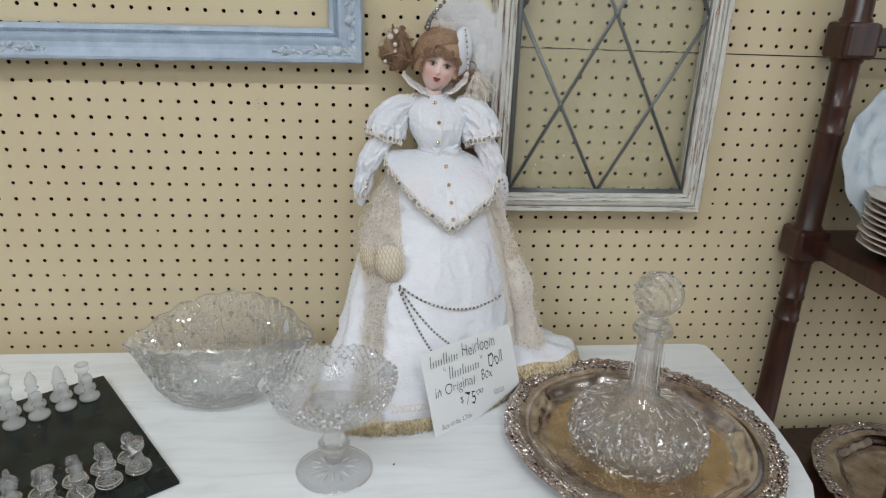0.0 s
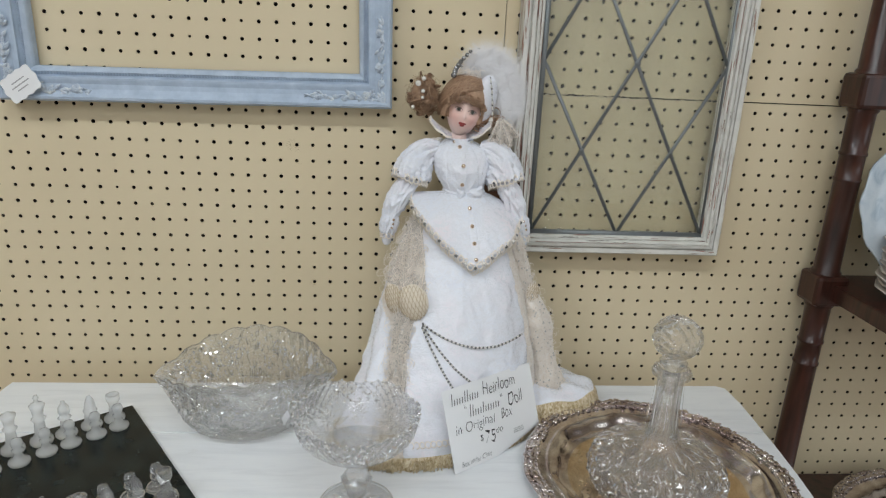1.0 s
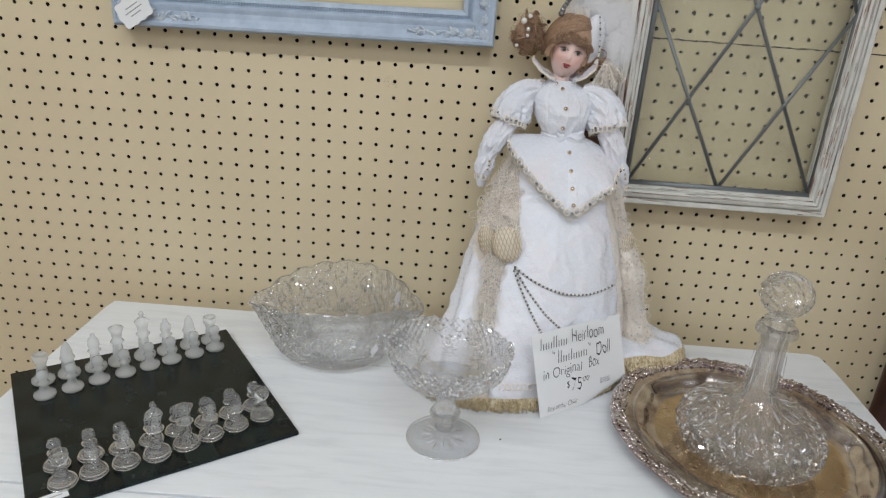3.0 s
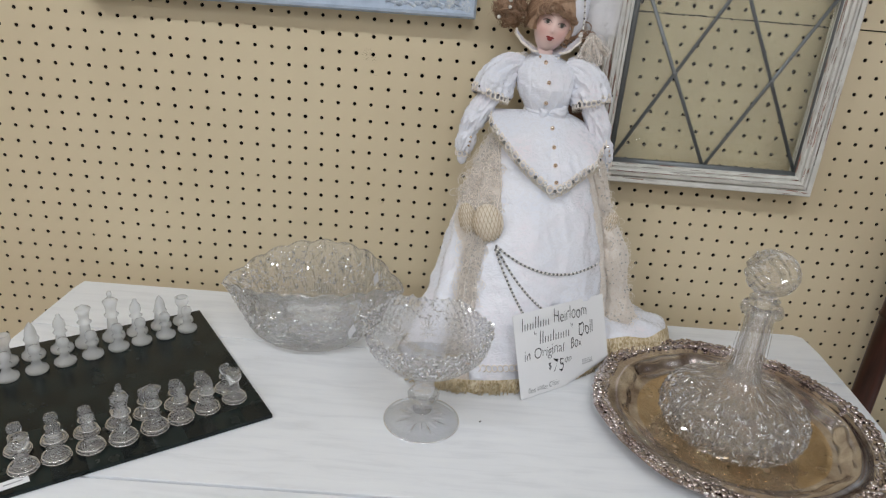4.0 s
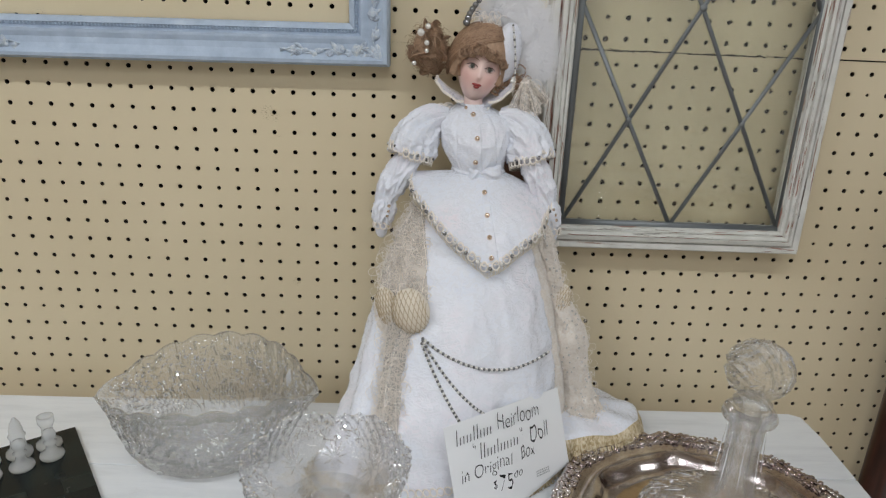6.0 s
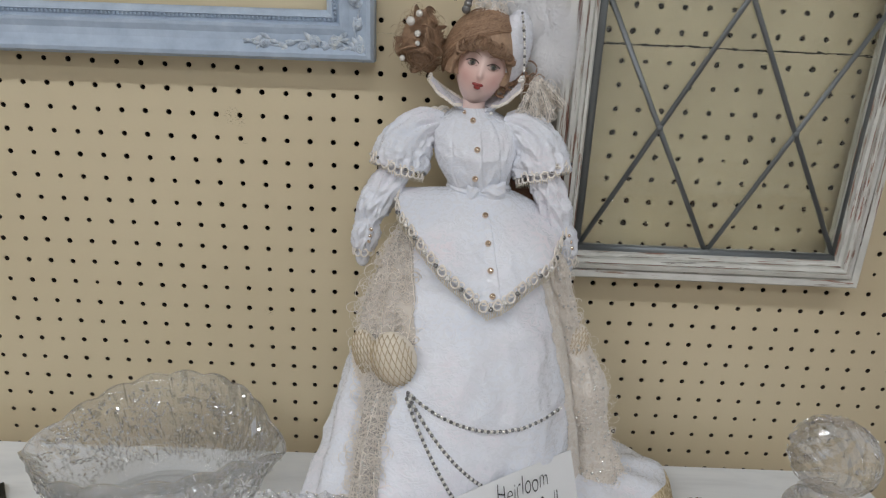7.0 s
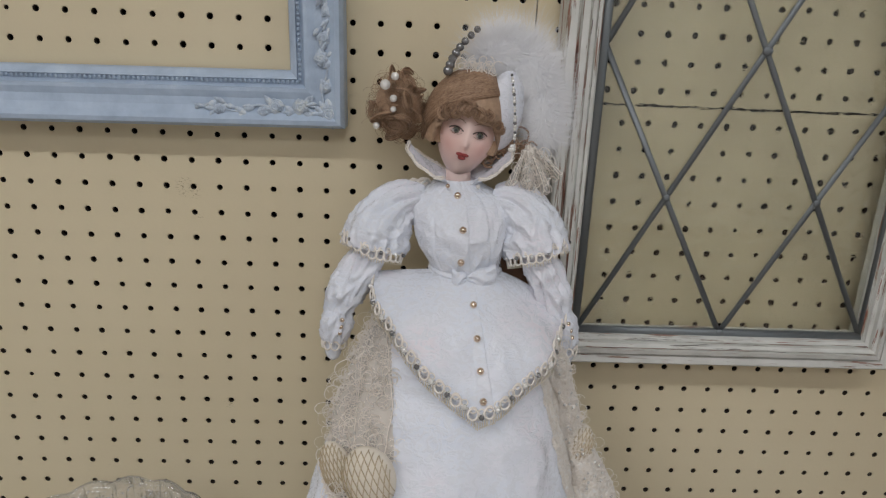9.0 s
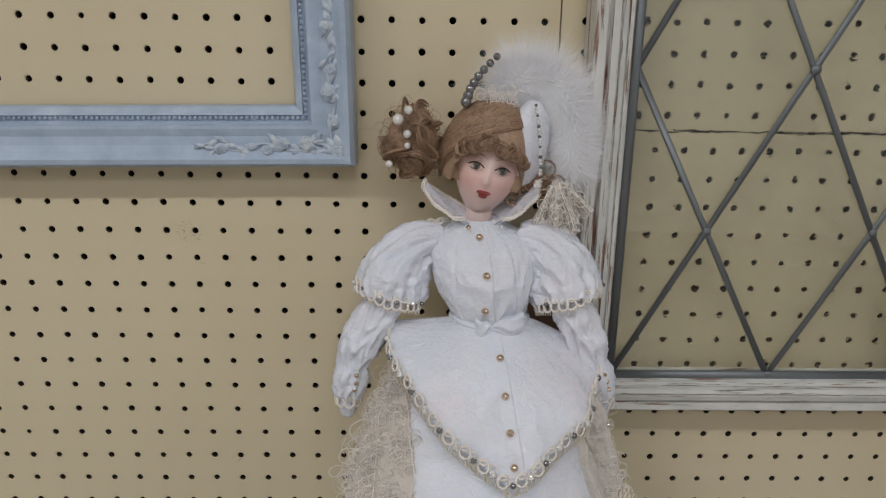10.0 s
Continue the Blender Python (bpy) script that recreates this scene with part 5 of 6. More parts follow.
        if i % 5 == 0:
            b.ball(p + Vector((0, -0.003, 0)), rnd.uniform(0.0008, 0.0014), M_PEARL, 6, 4)
    for k in range(4):
        u = 0.12 + 0.25 * k
        b.tube([tulle(min(1, max(0, u + 0.12 * math.sin(9 * w + 2 * k))), w) + Vector((0, -0.002, 0)) for w in span(0.02, 0.98, 60)], 0.0005, M_LOOP, 4)

    # netted rosettes
    for c, r, tilt in (((0.032, -0.186, 0.947), (0.0215, 0.014, 0.0265), -12), ((0.006, -0.172, 0.944), (0.013, 0.009, 0.025), -18), ((0.212, -0.118, 0.932), (0.013, 0.012, 0.026), 14)):
        turn = pose(0, 0, 0, 0, tilt, -12)
        b.ball(c, r, M_ROSETTE, 24, 16, turn)
        m = Matrix.Translation(c) @ turn
        for fam in (-1, 1):
            for k in range(9):
                off = (k - 4) * 0.46
                pts = []
                for i in range(15):
                    q = -1.25 + 2.5 * i / 14
                    x, z = math.sin(off * 0.55 + fam * q * 0.42), math.sin(q)
                    w = 1 - x * x * 0.9 - z * z
                    if w > 0.02:
                        pts.append(m @ Vector((r[0] * 1.03 * x, -r[1] * 1.06 * math.sqrt(w), r[2] * 1.03 * z)))
                if len(pts) > 3:
                    b.tube(pts, 0.0005, M_NET, 3)
    # strings of beads
    mats = (M_STEELBEAD, M_PEARL)
    strand(b, ((0.046, 0.918), (0.193, 0.893)), 0.017, 52, 0.0019, mats, 0.0065)
    strand(b, ((0.046, 0.916), (0.13, 0.834)), 0.009, 44, 0.0019, mats, 0.0065)
    strand(b, ((0.045, 0.913), (0.103, 0.819)), 0.006, 44, 0.0019, mats, 0.0065)

    # peplum with pointed front and looped edge
    def hem_z(th):
        a = abs(th)
        return 0.993 + (0.060 if th > 0 else 0.090) * min(1.0, a / 1.45) ** 0.95

    def peplum(u, v, out=0.0):
        th = -1.5 + 3.0 * u
        z = 1.085 + (hem_z(th) - 1.085) * v
        s = v ** 0.75
        rx = 0.029 + 0.060 * s * (1 if th < 0 else 0.86)
        ry = 0.027 + 0.066 * s
        rx += 0.0018 * math.sin(7 * th + 3) * v
        w = 0.0036 * crease(th * 2.6, z * 34, 2) + 0.0020 * crease(th * 6 + 3, z * 70, 5)
        lap = (th + 0.35) / 0.51
        w = w * v + (0.0022 * lap * min(1.0, 4 * v) if 0 < lap < 1 else 0.0)
        rx, ry = rx + w, ry + w
        ry += 0.0018 * math.sin(9 * th) * v + out
        return Vector((0.107 + 0.008 * v + (rx + out) * math.sin(th), -0.077 - ry * math.cos(th), z))
    b.grid(lambda u, v: peplum(u, v), 280, 70, M_SATIN)
    n = 40
    for i in range(n):
        u = (i + 0.5) / n
        p = peplum(u, 1.0, 0.001)
        th = -1.5 + 3 * u
        d = Vector((math.sin(th), -math.cos(th), 0.15))
        if i % 2:
            ring(b, p + Vector((0, 0, 0.0008)), d, 0.0043, 0.0011, M_LOOP, 1.15)
        else:
            b.ball(p + d * 0.0012 + Vector((0, 0, 0.0004)), 0.0024, M_STEELBEAD if i % 4 == 0 else M_PEARL, 8, 6)
            for q in range(5):
                t = 2 * math.pi * q / 5
                b.ball(p + d * 0.001 + Vector((0.0028 * math.cos(t) * math.cos(th), 0.0028 * math.cos(t) * math.sin(th), 0.0028 * math.sin(t))), 0.0010, M_PEARL, 5, 4)
        ring(b, p + Vector((0, 0, 0.0046)), d, 0.0026, 0.0006, M_LOOP, 1.0)
        for q in range(4):
            a = peplum(min(1, max(0, u + (q - 1.5) * 0.0065)), 1.0, 0.001)
            b.tube([a + Vector((0, 0, -0.0035)), a + Vector((rnd.uniform(-0.0008, 0.0008), -0.001, -0.0085))], 0.00045, M_PICOT, 3)
            b.ball(a + Vector((0, -0.001, -0.0090)), 0.0007, M_PICOT, 5, 4)

    # bodice
    BOD = [(1.078, 0.1065, -0.076, 0.0290, 0.0270), (1.090, 0.1055, -0.075, 0.0300, 0.0280), (1.105, 0.1025, -0.073, 0.0370, 0.0330), (1.118, 0.1015, -0.071, 0.0405, 0.0355), (1.130, 0.1005, -0.068, 0.0420, 0.0335),
           (1.142, 0.0990, -0.064, 0.0440, 0.0280), (1.150, 0.0980, -0.060, 0.0380, 0.0235), (1.157, 0.0970, -0.056, 0.0240, 0.0190), (1.162, 0.0970, -0.054, 0.0165, 0.0160)]

    def bodice(u, v):
        th = 2 * math.pi * u
        z = 1.078 + (1.162 - 1.078) * v
        cx, cy, rx, ry = between(BOD, z)
        bust = 0.0015 * math.exp(-((z - 1.116) / 0.012) ** 2) * math.cos(2 * th) ** 2 * (1 if math.cos(th) > 0 else 0)
        w = 0.0019 * crease(math.sin(th) * 2.5, math.cos(th) * 2.5, z * 48) + 0.0009 * crease(math.sin(th) * 6, math.cos(th) * 6, z * 90)
        if th > math.pi:
            th -= 2 * math.pi
        lap = (th + 0.42) / 0.54
        w += 0.0020 * lap if 0 < lap < 1 else 0.0
        w -= 0.0010 * math.exp(-((abs(th) - 0.62 - 4 * (1.12 - z)) / 0.035) ** 2)
        return (cx + (rx + w) * math.sin(th), cy - (ry + w + bust * 0.6) * math.cos(th), z)
    b.grid(bodice, 300, 60, M_SATIN, True)
    # placket and waist bow
    def sash(u, v):
        a = -1.7 + 3.4 * u
        r = 0.0012 * math.sin(3.1 * v) + 0.0007 * math.sin(v * 14 + 4 * a)
        return (0.1065 + (0.0310 + r) * math.sin(a), -0.076 - (0.0295 + r) * math.cos(a), 1.0795 + 0.0105 * v + 0.0015 * math.sin(2 * a))
    b.grid(sash, 60, 12, M_SATIN)
    for side, length, rise in ((1, 0.024, 0.004), (-1, 0.013, -0.001)):
        def loop(u, v, side=side, length=length, rise=rise):
            w = math.sin(math.pi * min(1, 0.12 + 0.88 * u) * 0.62)
            h = 0.0085 * w * (2 * v - 1)
            return (0.1065 + side * length * u, -0.1062 - 0.0055 * math.sin(math.pi * u) * (1 - (2 * v - 1) ** 2 * 0.6) - 0.0008 * math.sin(11 * v + 5 * u), 1.0860 + rise * u + h + 0.0012 * math.sin(7 * u))
        b.grid(loop, 20, 16, M_SATIN)
        b.grid(lambda u, v, f=loop: (f(u, v)[0], f(u, v)[1] * 0.2 - 0.1062 * 0.8 + 0.003, f(u, v)[2]), 20, 16, M_SATIN)
    for x, y, z in ((0.0965, -0.0835, 1.1520), (0.101, -0.1062, 1.128), (0.1005, -0.1080, 1.1005), (0.099, -0.1075, 1.083)):
        b.ball((x, y, z), 0.0031, M_GOLD, 10, 8)
    b.ball((0.114, -0.078, 1.159), 0.0020, M_PEARL, 8, 6)
    b.ball((0.088, -0.079, 1.159), 0.0020, M_GOLD, 8, 6)
    for v in (0.17, 0.42, 0.66, 0.89):
        p = peplum(0.522, v, 0.002)
        b.ball(p, 0.0031, M_GOLD, 10, 8)

    # sleeves: gathered puffs with looped edges, narrow forearms, cuffs and porcelain ends
    for s, path, arm in ((-1, ((0.068, -0.060, 1.141), (0.048, -0.066, 1.138), (0.034, -0.072, 1.125), (0.028, -0.076, 1.111), (0.026, -0.079, 1.100)), ((0.029, -0.078, 1.108), (0.015, -0.086, 1.085), (0.001, -0.090, 1.060), (-0.005, -0.091, 1.036), (-0.007, -0.090, 1.019))),
                         (1, ((0.130, -0.060, 1.142), (0.147, -0.065, 1.140), (0.160, -0.070, 1.127), (0.166, -0.075, 1.111), (0.168, -0.079, 1.099)), ((0.166, -0.078, 1.108), (0.176, -0.085, 1.086), (0.185, -0.090, 1.062), (0.194, -0.091, 1.038), (0.199, -0.090, 1.018)))):
        def puff(u, a):
            r = between([(0, 0.0125), (0.2, 0.0180), (0.5, 0.0250), (0.78, 0.0275), (0.92, 0.0265), (1, 0.0245)], u)[0]
            r *= 1 + 0.09 * math.sin(15 * a + 3 * s + 2 * math.sin(3 * u)) * max(0.0, 1 - 1.9 * u) + 0.035 * math.sin(17 * a) * max(0.0, u - 0.6)
            return r * (0.92 + 0.08 * abs(math.sin(a))) + 0.0062 * crease(2.6 * math.cos(a) + s, 2.6 * math.sin(a), 2.4 * u) + 0.0026 * crease(6 * math.cos(a) + s, 6 * math.sin(a), 6 * u)
        at = b.sweep(path, 60, puff, M_SATIN, 110)
        # looped edge below the puff
        end, way = at(1.0), (at(1.0) - at(0.95)).normalized()
        w1 = (Vector((0, -1, 0)) - way * Vector((0, -1, 0)).dot(way)).normalized()
        w2 = way.cross(w1)
        k = 24
        for i in range(k):
            a = 2 * math.pi * i / k
            d = math.cos(a) * w1 + math.sin(a) * w2
            off = max(0.0, d.x * s)
            q = end + d * (0.0250 + 0.0035 * off) - way * 0.010 * off
            ring(b, q + way * 0.002, d, 0.0038, 0.0010, M_LOOP, 1.15)
            ring(b, q - way * 0.0022, d, 0.0022, 0.0006, M_LOOP, 1.0)
            for j in range(3):
                e = q + way * 0.0055 + (j - 1) * 0.0022 * way.cross(d)
                b.tube([e, e + way * 0.0032 + d * 0.0006], 0.0004, M_PICOT, 3)
            if i % 2:
                b.ball(q + d * 0.002, 0.0018, M_PEARL if i % 4 == 1 else M_STEELBEAD, 6, 4)

        def fore(u, a):
            r = between([(0, 0.0135), (0.25, 0.0150), (0.48, 0.0140), (0.62, 0.0100), (0.72, 0.0128), (0.9, 0.0112), (1, 0.0085)], u)[0]
            r *= 1 + 0.07 * math.sin(9 * a + s) * math.exp(-((u - 0.62) / 0.08) ** 2)
            return r + (0.0066 * crease(2.2 * math.cos(a) + 5 * s, 2.2 * math.sin(a), 4.5 * u) + 0.0024 * crease(5 * math.cos(a), 5 * math.sin(a) + s, 10 * u)) * (0.45 + 0.55 * math.sin(3.14 * u))
        at = b.sweep(arm, 70, fore, M_SATIN, 80)
        e = at(1.0)
        for i in range(9):
            a = 2 * math.pi * i / 9
            ring(b, e + Vector((0.0105 * math.cos(a), 0.0105 * math.sin(a), -0.001)), (math.cos(a), math.sin(a), 0), 0.0036, 0.0009, M_LOOP, 1.15)
        b.ball(e + Vector((0.001 * s, -0.001, -0.008)), (0.0075, 0.0055, 0.0105), M_SATIN, 10, 8)
        for i in range(3):
            b.ball(at(0.66 + 0.07 * i) + Vector((0.005 if s < 0 else 0.006, -0.0125, 0)), 0.0021, M_GOLD, 8, 6)
        if s < 0:
            for i in range(26):
                u = i / 25
                q = Vector((0.070 - 0.034 * u, -0.058 - 0.003 * math.sin(9 * u), 1.1575 - 0.014 * u * u + 0.0012 * math.sin(23 * u)))
                ring(b, q, (0.3 * math.sin(7 * u), -1, 0.4), rnd.uniform(0.0026, 0.0036), 0.0008, M_LOOP, 1.1)
                b.ball(q + Vector((0.002, -0.002, 0.001)), 0.0010, M_PEARL, 6, 4)

    # stand-up collar, open at the throat
    def collar(u, v):
        a = math.radians(-155 + 310 * u)
        side = math.sin(a)
        front = math.cos(a)
        # a = 0 is behind
        r = 0.0165 + 0.030 * v ** 1.1 * (0.45 + 0.55 * abs(side))
        h = 1.156 + v * (0.010 + 0.026 * max(0.0, 1 - abs(abs(a) - 1.45) / 1.1))
        r += 0.0008 * math.sin(14 * a) * v
        return (0.099 + r * side * 1.0, -0.056 + 0.7 * r * front, h)
    b.grid(collar, 60, 12, M_SATIN)
    for k in range(2):
        b.tube([Vector(collar(i / 120, 0.97)) + Vector((0, -0.0006, 0.0012 * math.sin(i * 1.3 + 3.14 * k))) for i in range(121)], 0.0008, M_LOOP, 5)
    for i in range(64):
        ring(b, collar(i / 63, 1.0), (math.sin(i), -1, 0.3), 0.0013, 0.0005, M_LOOP)

    # neck and head
    b.lathe([(0.0125, -0.026), (0.0112, -0.012), (0.0115, 0.004)], 24, Matrix.Translation((0.0985, -0.0440, 1.172)), M_SKIN)
    head = Matrix.Translation((0.1050, -0.0460, 1.2045)) @ pose(0, 0, 0, 4, 12, -3) @ Matrix.Diagonal((1.15, 1.10, 1.15, 1))

    def face(u, v):
        t, a = math.pi * v, 2 * math.pi * u
        x, y, z = math.sin(t) * math.cos(a), math.sin(t) * math.sin(a), math.cos(t)
        w = 1 - 0.27 * max(0.0, -z) ** 1.8
        q = Vector((0.0232 * x * w, 0.0250 * y * (1 - 0.10 * max(0.0, -z)), (0.0350 if z > 0 else 0.0380) * z))
        if y < 0:
            nose = 0.85 * math.exp(-(q.x / 0.0021) ** 2) * (math.exp(-((q.z + 0.0085) / 0.0030) ** 2) * 0.0042 + math.exp(-((q.z + 0.003) / 0.005) ** 2) * 0.0016)
            sock = sum(math.exp(-((q.x - e) / 0.0050) ** 2 - ((q.z - 0.0008) / 0.0036) ** 2) for e in (-0.0090, 0.0090)) * 0.0022
            mouth = math.exp(-(q.x / 0.005) ** 2 - ((q.z + 0.0172) / 0.0026) ** 2) * 0.0013
            chin = math.exp(-(q.x / 0.005) ** 2 - ((q.z + 0.0318) / 0.0040) ** 2) * 0.0016
            cheek = sum(math.exp(-((q.x - e) / 0.006) ** 2 - ((q.z + 0.0100) / 0.006) ** 2) for e in (-0.012, 0.012)) * 0.0010
            q.y -= nose - sock + mouth + chin + cheek
        return head @ q
    b.grid(face, 120, 80, M_SKIN, True)

    def front_y(x, z):
        return -0.0250 * math.sqrt(max(0.0, 1 - (x / 0.0232) ** 2 - (z / (0.0350 if z > 0 else 0.0380)) ** 2))
    for e in (-0.0090, 0.0090):
        y = front_y(e, 0.0005) + 0.0012
        b.ball(head @ Vector((e, y, 0.0003)), (0.0041, 0.0014, 0.0023), M_EYEWHITE, 12, 8)
        b.ball(head @ Vector((e, y - 0.0006, 0.0006)), (0.0024, 0.0013, 0.0023), M_EYE, 12, 8)
        b.tube([head @ Vector((e + 0.0023 * math.cos(a), y - 0.0007, 0.0006 + 0.0022 * math.sin(a))) for a in span(0, 5.9, 15)], 0.0003, M_LASH, 4, True)
        b.tube([head @ Vector((e + 0.0045 * k, front_y(e + 0.0045 * k, -0.002) + 0.0005, -0.0024 + 0.0016 * k * k)) for k in span(-1, 1, 9)], 0.0002, M_BROW, 4)
        b.ball(head @ Vector((e, y - 0.0013, 0.0006)), (0.0013, 0.0009, 0.0013), M_INK, 10, 6)
        b.tube([head @ Vector((e + 0.0054 * k, front_y(e + 0.0054 * k, 0.003) + 0.0004, 0.0033 - 0.0025 * k * k)) for k in span(-1, 1, 9)], 0.00045, M_LASH, 4)
        b.tube([head @ Vector((e + 0.0060 * k, front_y(e + 0.0060 * k, 0.0085) + 0.0001, 0.0092 - 0.0022 * k * k)) for k in span(-1, 1, 9)], 0.00045, M_BROW, 4)
    for x, z, rx, rz in ((-0.0019, -0.0160, 0.0036, 0.0016), (0.0019, -0.0160, 0.0036, 0.0016), (0.0, -0.0184, 0.0036, 0.0021)):
        b.ball(head @ Vector((x, front_y(x, z) - 0.0012, z)), (rx, 0.0016, rz), M_LIP, 10, 6, pose(0, 0, 0, 0, 12, 0))

    # hair: smooth cap, curled fringe, bun full of curls at the left
    def cap_at(t, a, grow):
        x, y, z = math.sin(t) * math.cos(a), math.sin(t) * math.sin(a), math.cos(t)
        q = Vector((0.0245 * x * grow * (1.27 if x < 0 else 1.0), 0.0262 * y * grow, 0.0375 * z * grow + 0.002))
        if y < 0:
            lim = 0.0125 - 0.020 * max(0.0, abs(q.x) - 0.015) / 0.01
            if q.z < lim and abs(q.x) < 0.0235:
                q.y = max(q.y, -0.0120)
        return head @ q
    b.grid(lambda u, v: cap_at(0.02 + 1.93 * v, 2 * math.pi * u, 1.12), 110, 44, M_HAIR, True)
    for i in range(2600):
        if i % 5:
            a0, a1 = rnd.uniform(-1.1, 0.1), -math.pi + rnd.uniform(-0.9, 0.35)
            t0 = rnd.uniform(0.05, 0.80)
            t1 = rnd.uniform(1.25, 2.0) if a1 < -2.7 else t0 + rnd.uniform(0.2, 0.6)
            drop = rnd.uniform(2.0, 3.0)
        else:
            a0, a1, t0, t1, drop = rnd.uniform(0.2, 3.0), rnd.uniform(0.2, 3.4), rnd.uniform(0.1, 0.6), rnd.uniform(1.3, 1.95), 1.2
        wave = rnd.uniform(-0.02, 0.02)
        pts = [cap_at(t0 + (t1 - t0) * w ** drop + wave * math.sin(9 * w), a0 + (a1 - a0) * w, 1.140 + 0.022 * math.sin(i * 1.7)) for w in span(0, 1, 14)]
        b.tube(pts, [0.00014 + 0.00028 * math.sin(3.1 * w) for w in span(0, 1, 14)], M_HAIR, 4)
    for i in range(17):
        k = -1 + 2 * i / 16
        x = 0.0225 * k
        z = 0.0175 - 0.010 * abs(k) ** 2 + rnd.uniform(-0.002, 0.002)
        c = head @ Vector((x, front_y(x * 0.80, z * 0.86) - 0.0050, z))
        r, way, lead = rnd.uniform(0.0052, 0.0070), (1 if i % 3 else -1), rnd.uniform(1.2, 2.4)
        for q in range(30):
            j = Vector((rnd.gauss(0, 0.0007), rnd.gauss(0, 0.0007), rnd.gauss(0, 0.0007)))
            rr, end = r * rnd.uniform(0.72, 1.05), rnd.uniform(3.6, 5.4)
            pts = [c + j + Vector((rr * math.cos(way * a + lead) * (1 - a / 9), -0.0007 * a, rr * 0.95 * math.sin(way * a + lead) * (1 - a / 9))) for a in span(0, end, 14)]
            b.tube(pts, [0.0004 * (1 - 0.6 * w) for w in span(0, 1, 14)], M_HAIR, 4)
    bun = Vector((0.0435, -0.045, 1.2215))
    b.ball(bun, (0.020, 0.018, 0.0255), M_HAIR, 18, 12)
    for i in range(40):
        d = Vector((rnd.gauss(0, 1), rnd.gauss(0, 1) - 0.7, rnd.gauss(0, 1))).normalized()
        axis = (d + Vector((rnd.gauss(0, 0.6), rnd.gauss(0, 0.6), rnd.gauss(0, 0.6)))).normalized()
        s = axis.cross(Vector((rnd.gauss(0, 1), rnd.gauss(0, 1), rnd.gauss(0, 1)))).normalized()
        w = axis.cross(s)
        c = bun + Vector((d.x * 0.0135, d.y * 0.0120, d.z * 0.0175))
        r, turns = rnd.uniform(0.006, 0.012), rnd.uniform(2.2, 4.5)
        for q in range(26):
            rr, lift, lag = r * rnd.uniform(0.75, 1.15), rnd.gauss(0, 0.0014), rnd.uniform(-0.3, 0.3)
            pts = [c + (rr * (1 - a / 16)) * (math.cos(a + lag) * s + math.sin(a + lag) * w) + d * (0.004 + lift + 0.0030 * math.sin(a * 0.9)) for a in span(0, turns, 16)]
            b.tube(pts, 0.00034, M_HAIR, 4)
    for i in range(420):
        d = Vector((rnd.gauss(0, 1), rnd.gauss(0, 1) - 0.5, rnd.gauss(0, 1))).normalized()
        curly(b, bun + Vector((d.x * 0.0205, d.y * 0.0190, d.z * 0.0255)), rnd, 0.00012, M_HAIR, rnd.uniform(0.004, 0.009), 10)
    for x, z, r in ((0.033, 1.240, 0.0044), (0.041, 1.247, 0.0034), (0.040, 1.229, 0.0032), (0.026, 1.206, 0.0028), (0.040, 1.220, 0.0026)):
        b.ball((x, -0.0660, z), r, M_PEARL, 12, 8)

    # hat: a small upright white disc at the right with rows of beads, pearls and marabou
    hat = Matrix.Translation((0.1345, -0.052, 1.221)) @ pose(0, 0, 0, 6, 5, 38)
    b.ball(hat.translation, (0.0180, 0.0135, 0.0345), M_SATIN, 24, 14, pose(0, 0, 0, 6, 5, 25))
    for i in range(24):
        u = i / 23
        b.ball((0.1335 + 0.012 * u - 0.006 * u * u + 0.004, -0.0685 - 0.001 * math.sin(u * 3.1), 1.252 - 0.060 * u), rnd.uniform(0.0011, 0.0018), M_PEARL if i % 3 else M_STEELBEAD, 8, 6)
    for i in range(5):
        b.ball((0.1405 + rnd.uniform(-0.004, 0.004), -0.070, 1.190 + rnd.uniform(-0.003, 0.004)), 0.0021, M_PEARL, 8, 6)
    for i in range(8):
        u = i / 7
        b.ball((0.0850 + 0.023 * u - 0.004 * math.sin(3.1 * u), -0.056, 1.253 + 0.034 * u), 0.0043 - 0.0014 * u, M_STEELBEAD, 10, 8)
    for i in range(30):
        curly(b, (0.097 + 0.026 * rnd.random(), -0.060, 1.255 + rnd.uniform(-0.003, 0.006)), rnd, 0.0004, M_LOOP, 0.006, 9)
    # fan of lace below the hat, in two folds
    for k, (lean, reach, y0) in enumerate(((0.02, 0.041, -0.064), (0.45, 0.036, -0.060))):
        def fan(u, v, lean=lean, reach=reach, y0=y0):
            a = lean + (u - 0.5) * 0.85
            q = 0.004 + reach * v * (1 + 0.10 * abs(math.sin(u * 9.4)))
            return Vector((0.156 + q * math.sin(a), y0 - 0.006 * math.sin(u * 15) * v, 1.198 - q * math.cos(a)))
        b.grid(fan, 40, 14, M_TULLE)
        for i in range(13):
            b.tube([fan(i / 12 + 0.02 * math.sin(5 * w + i), w) + Vector((0, -0.001, 0)) for w in span(0.1, 1, 12)], 0.0003, M_LOOP, 4)
        for v in (0.45, 0.72, 0.98):
            b.tube([fan(w, v + 0.05 * math.sin(40 * w)) + Vector((0, -0.001, 0)) for w in span(0, 1, 50)], 0.00045 if v > 0.9 else 0.0003, M_LOOP, 4)
        for i in range(40):
            p = fan(rnd.random(), 0.3 + 0.7 * rnd.random())
            curly(b, p + Vector((0, -0.002, 0)), rnd, 0.0003, M_LOOP, 0.007, 12)
            if i % 3 == 0:
                b.ball(p + Vector((0, -0.003, 0)), 0.0012, M_PEARL, 6, 4)
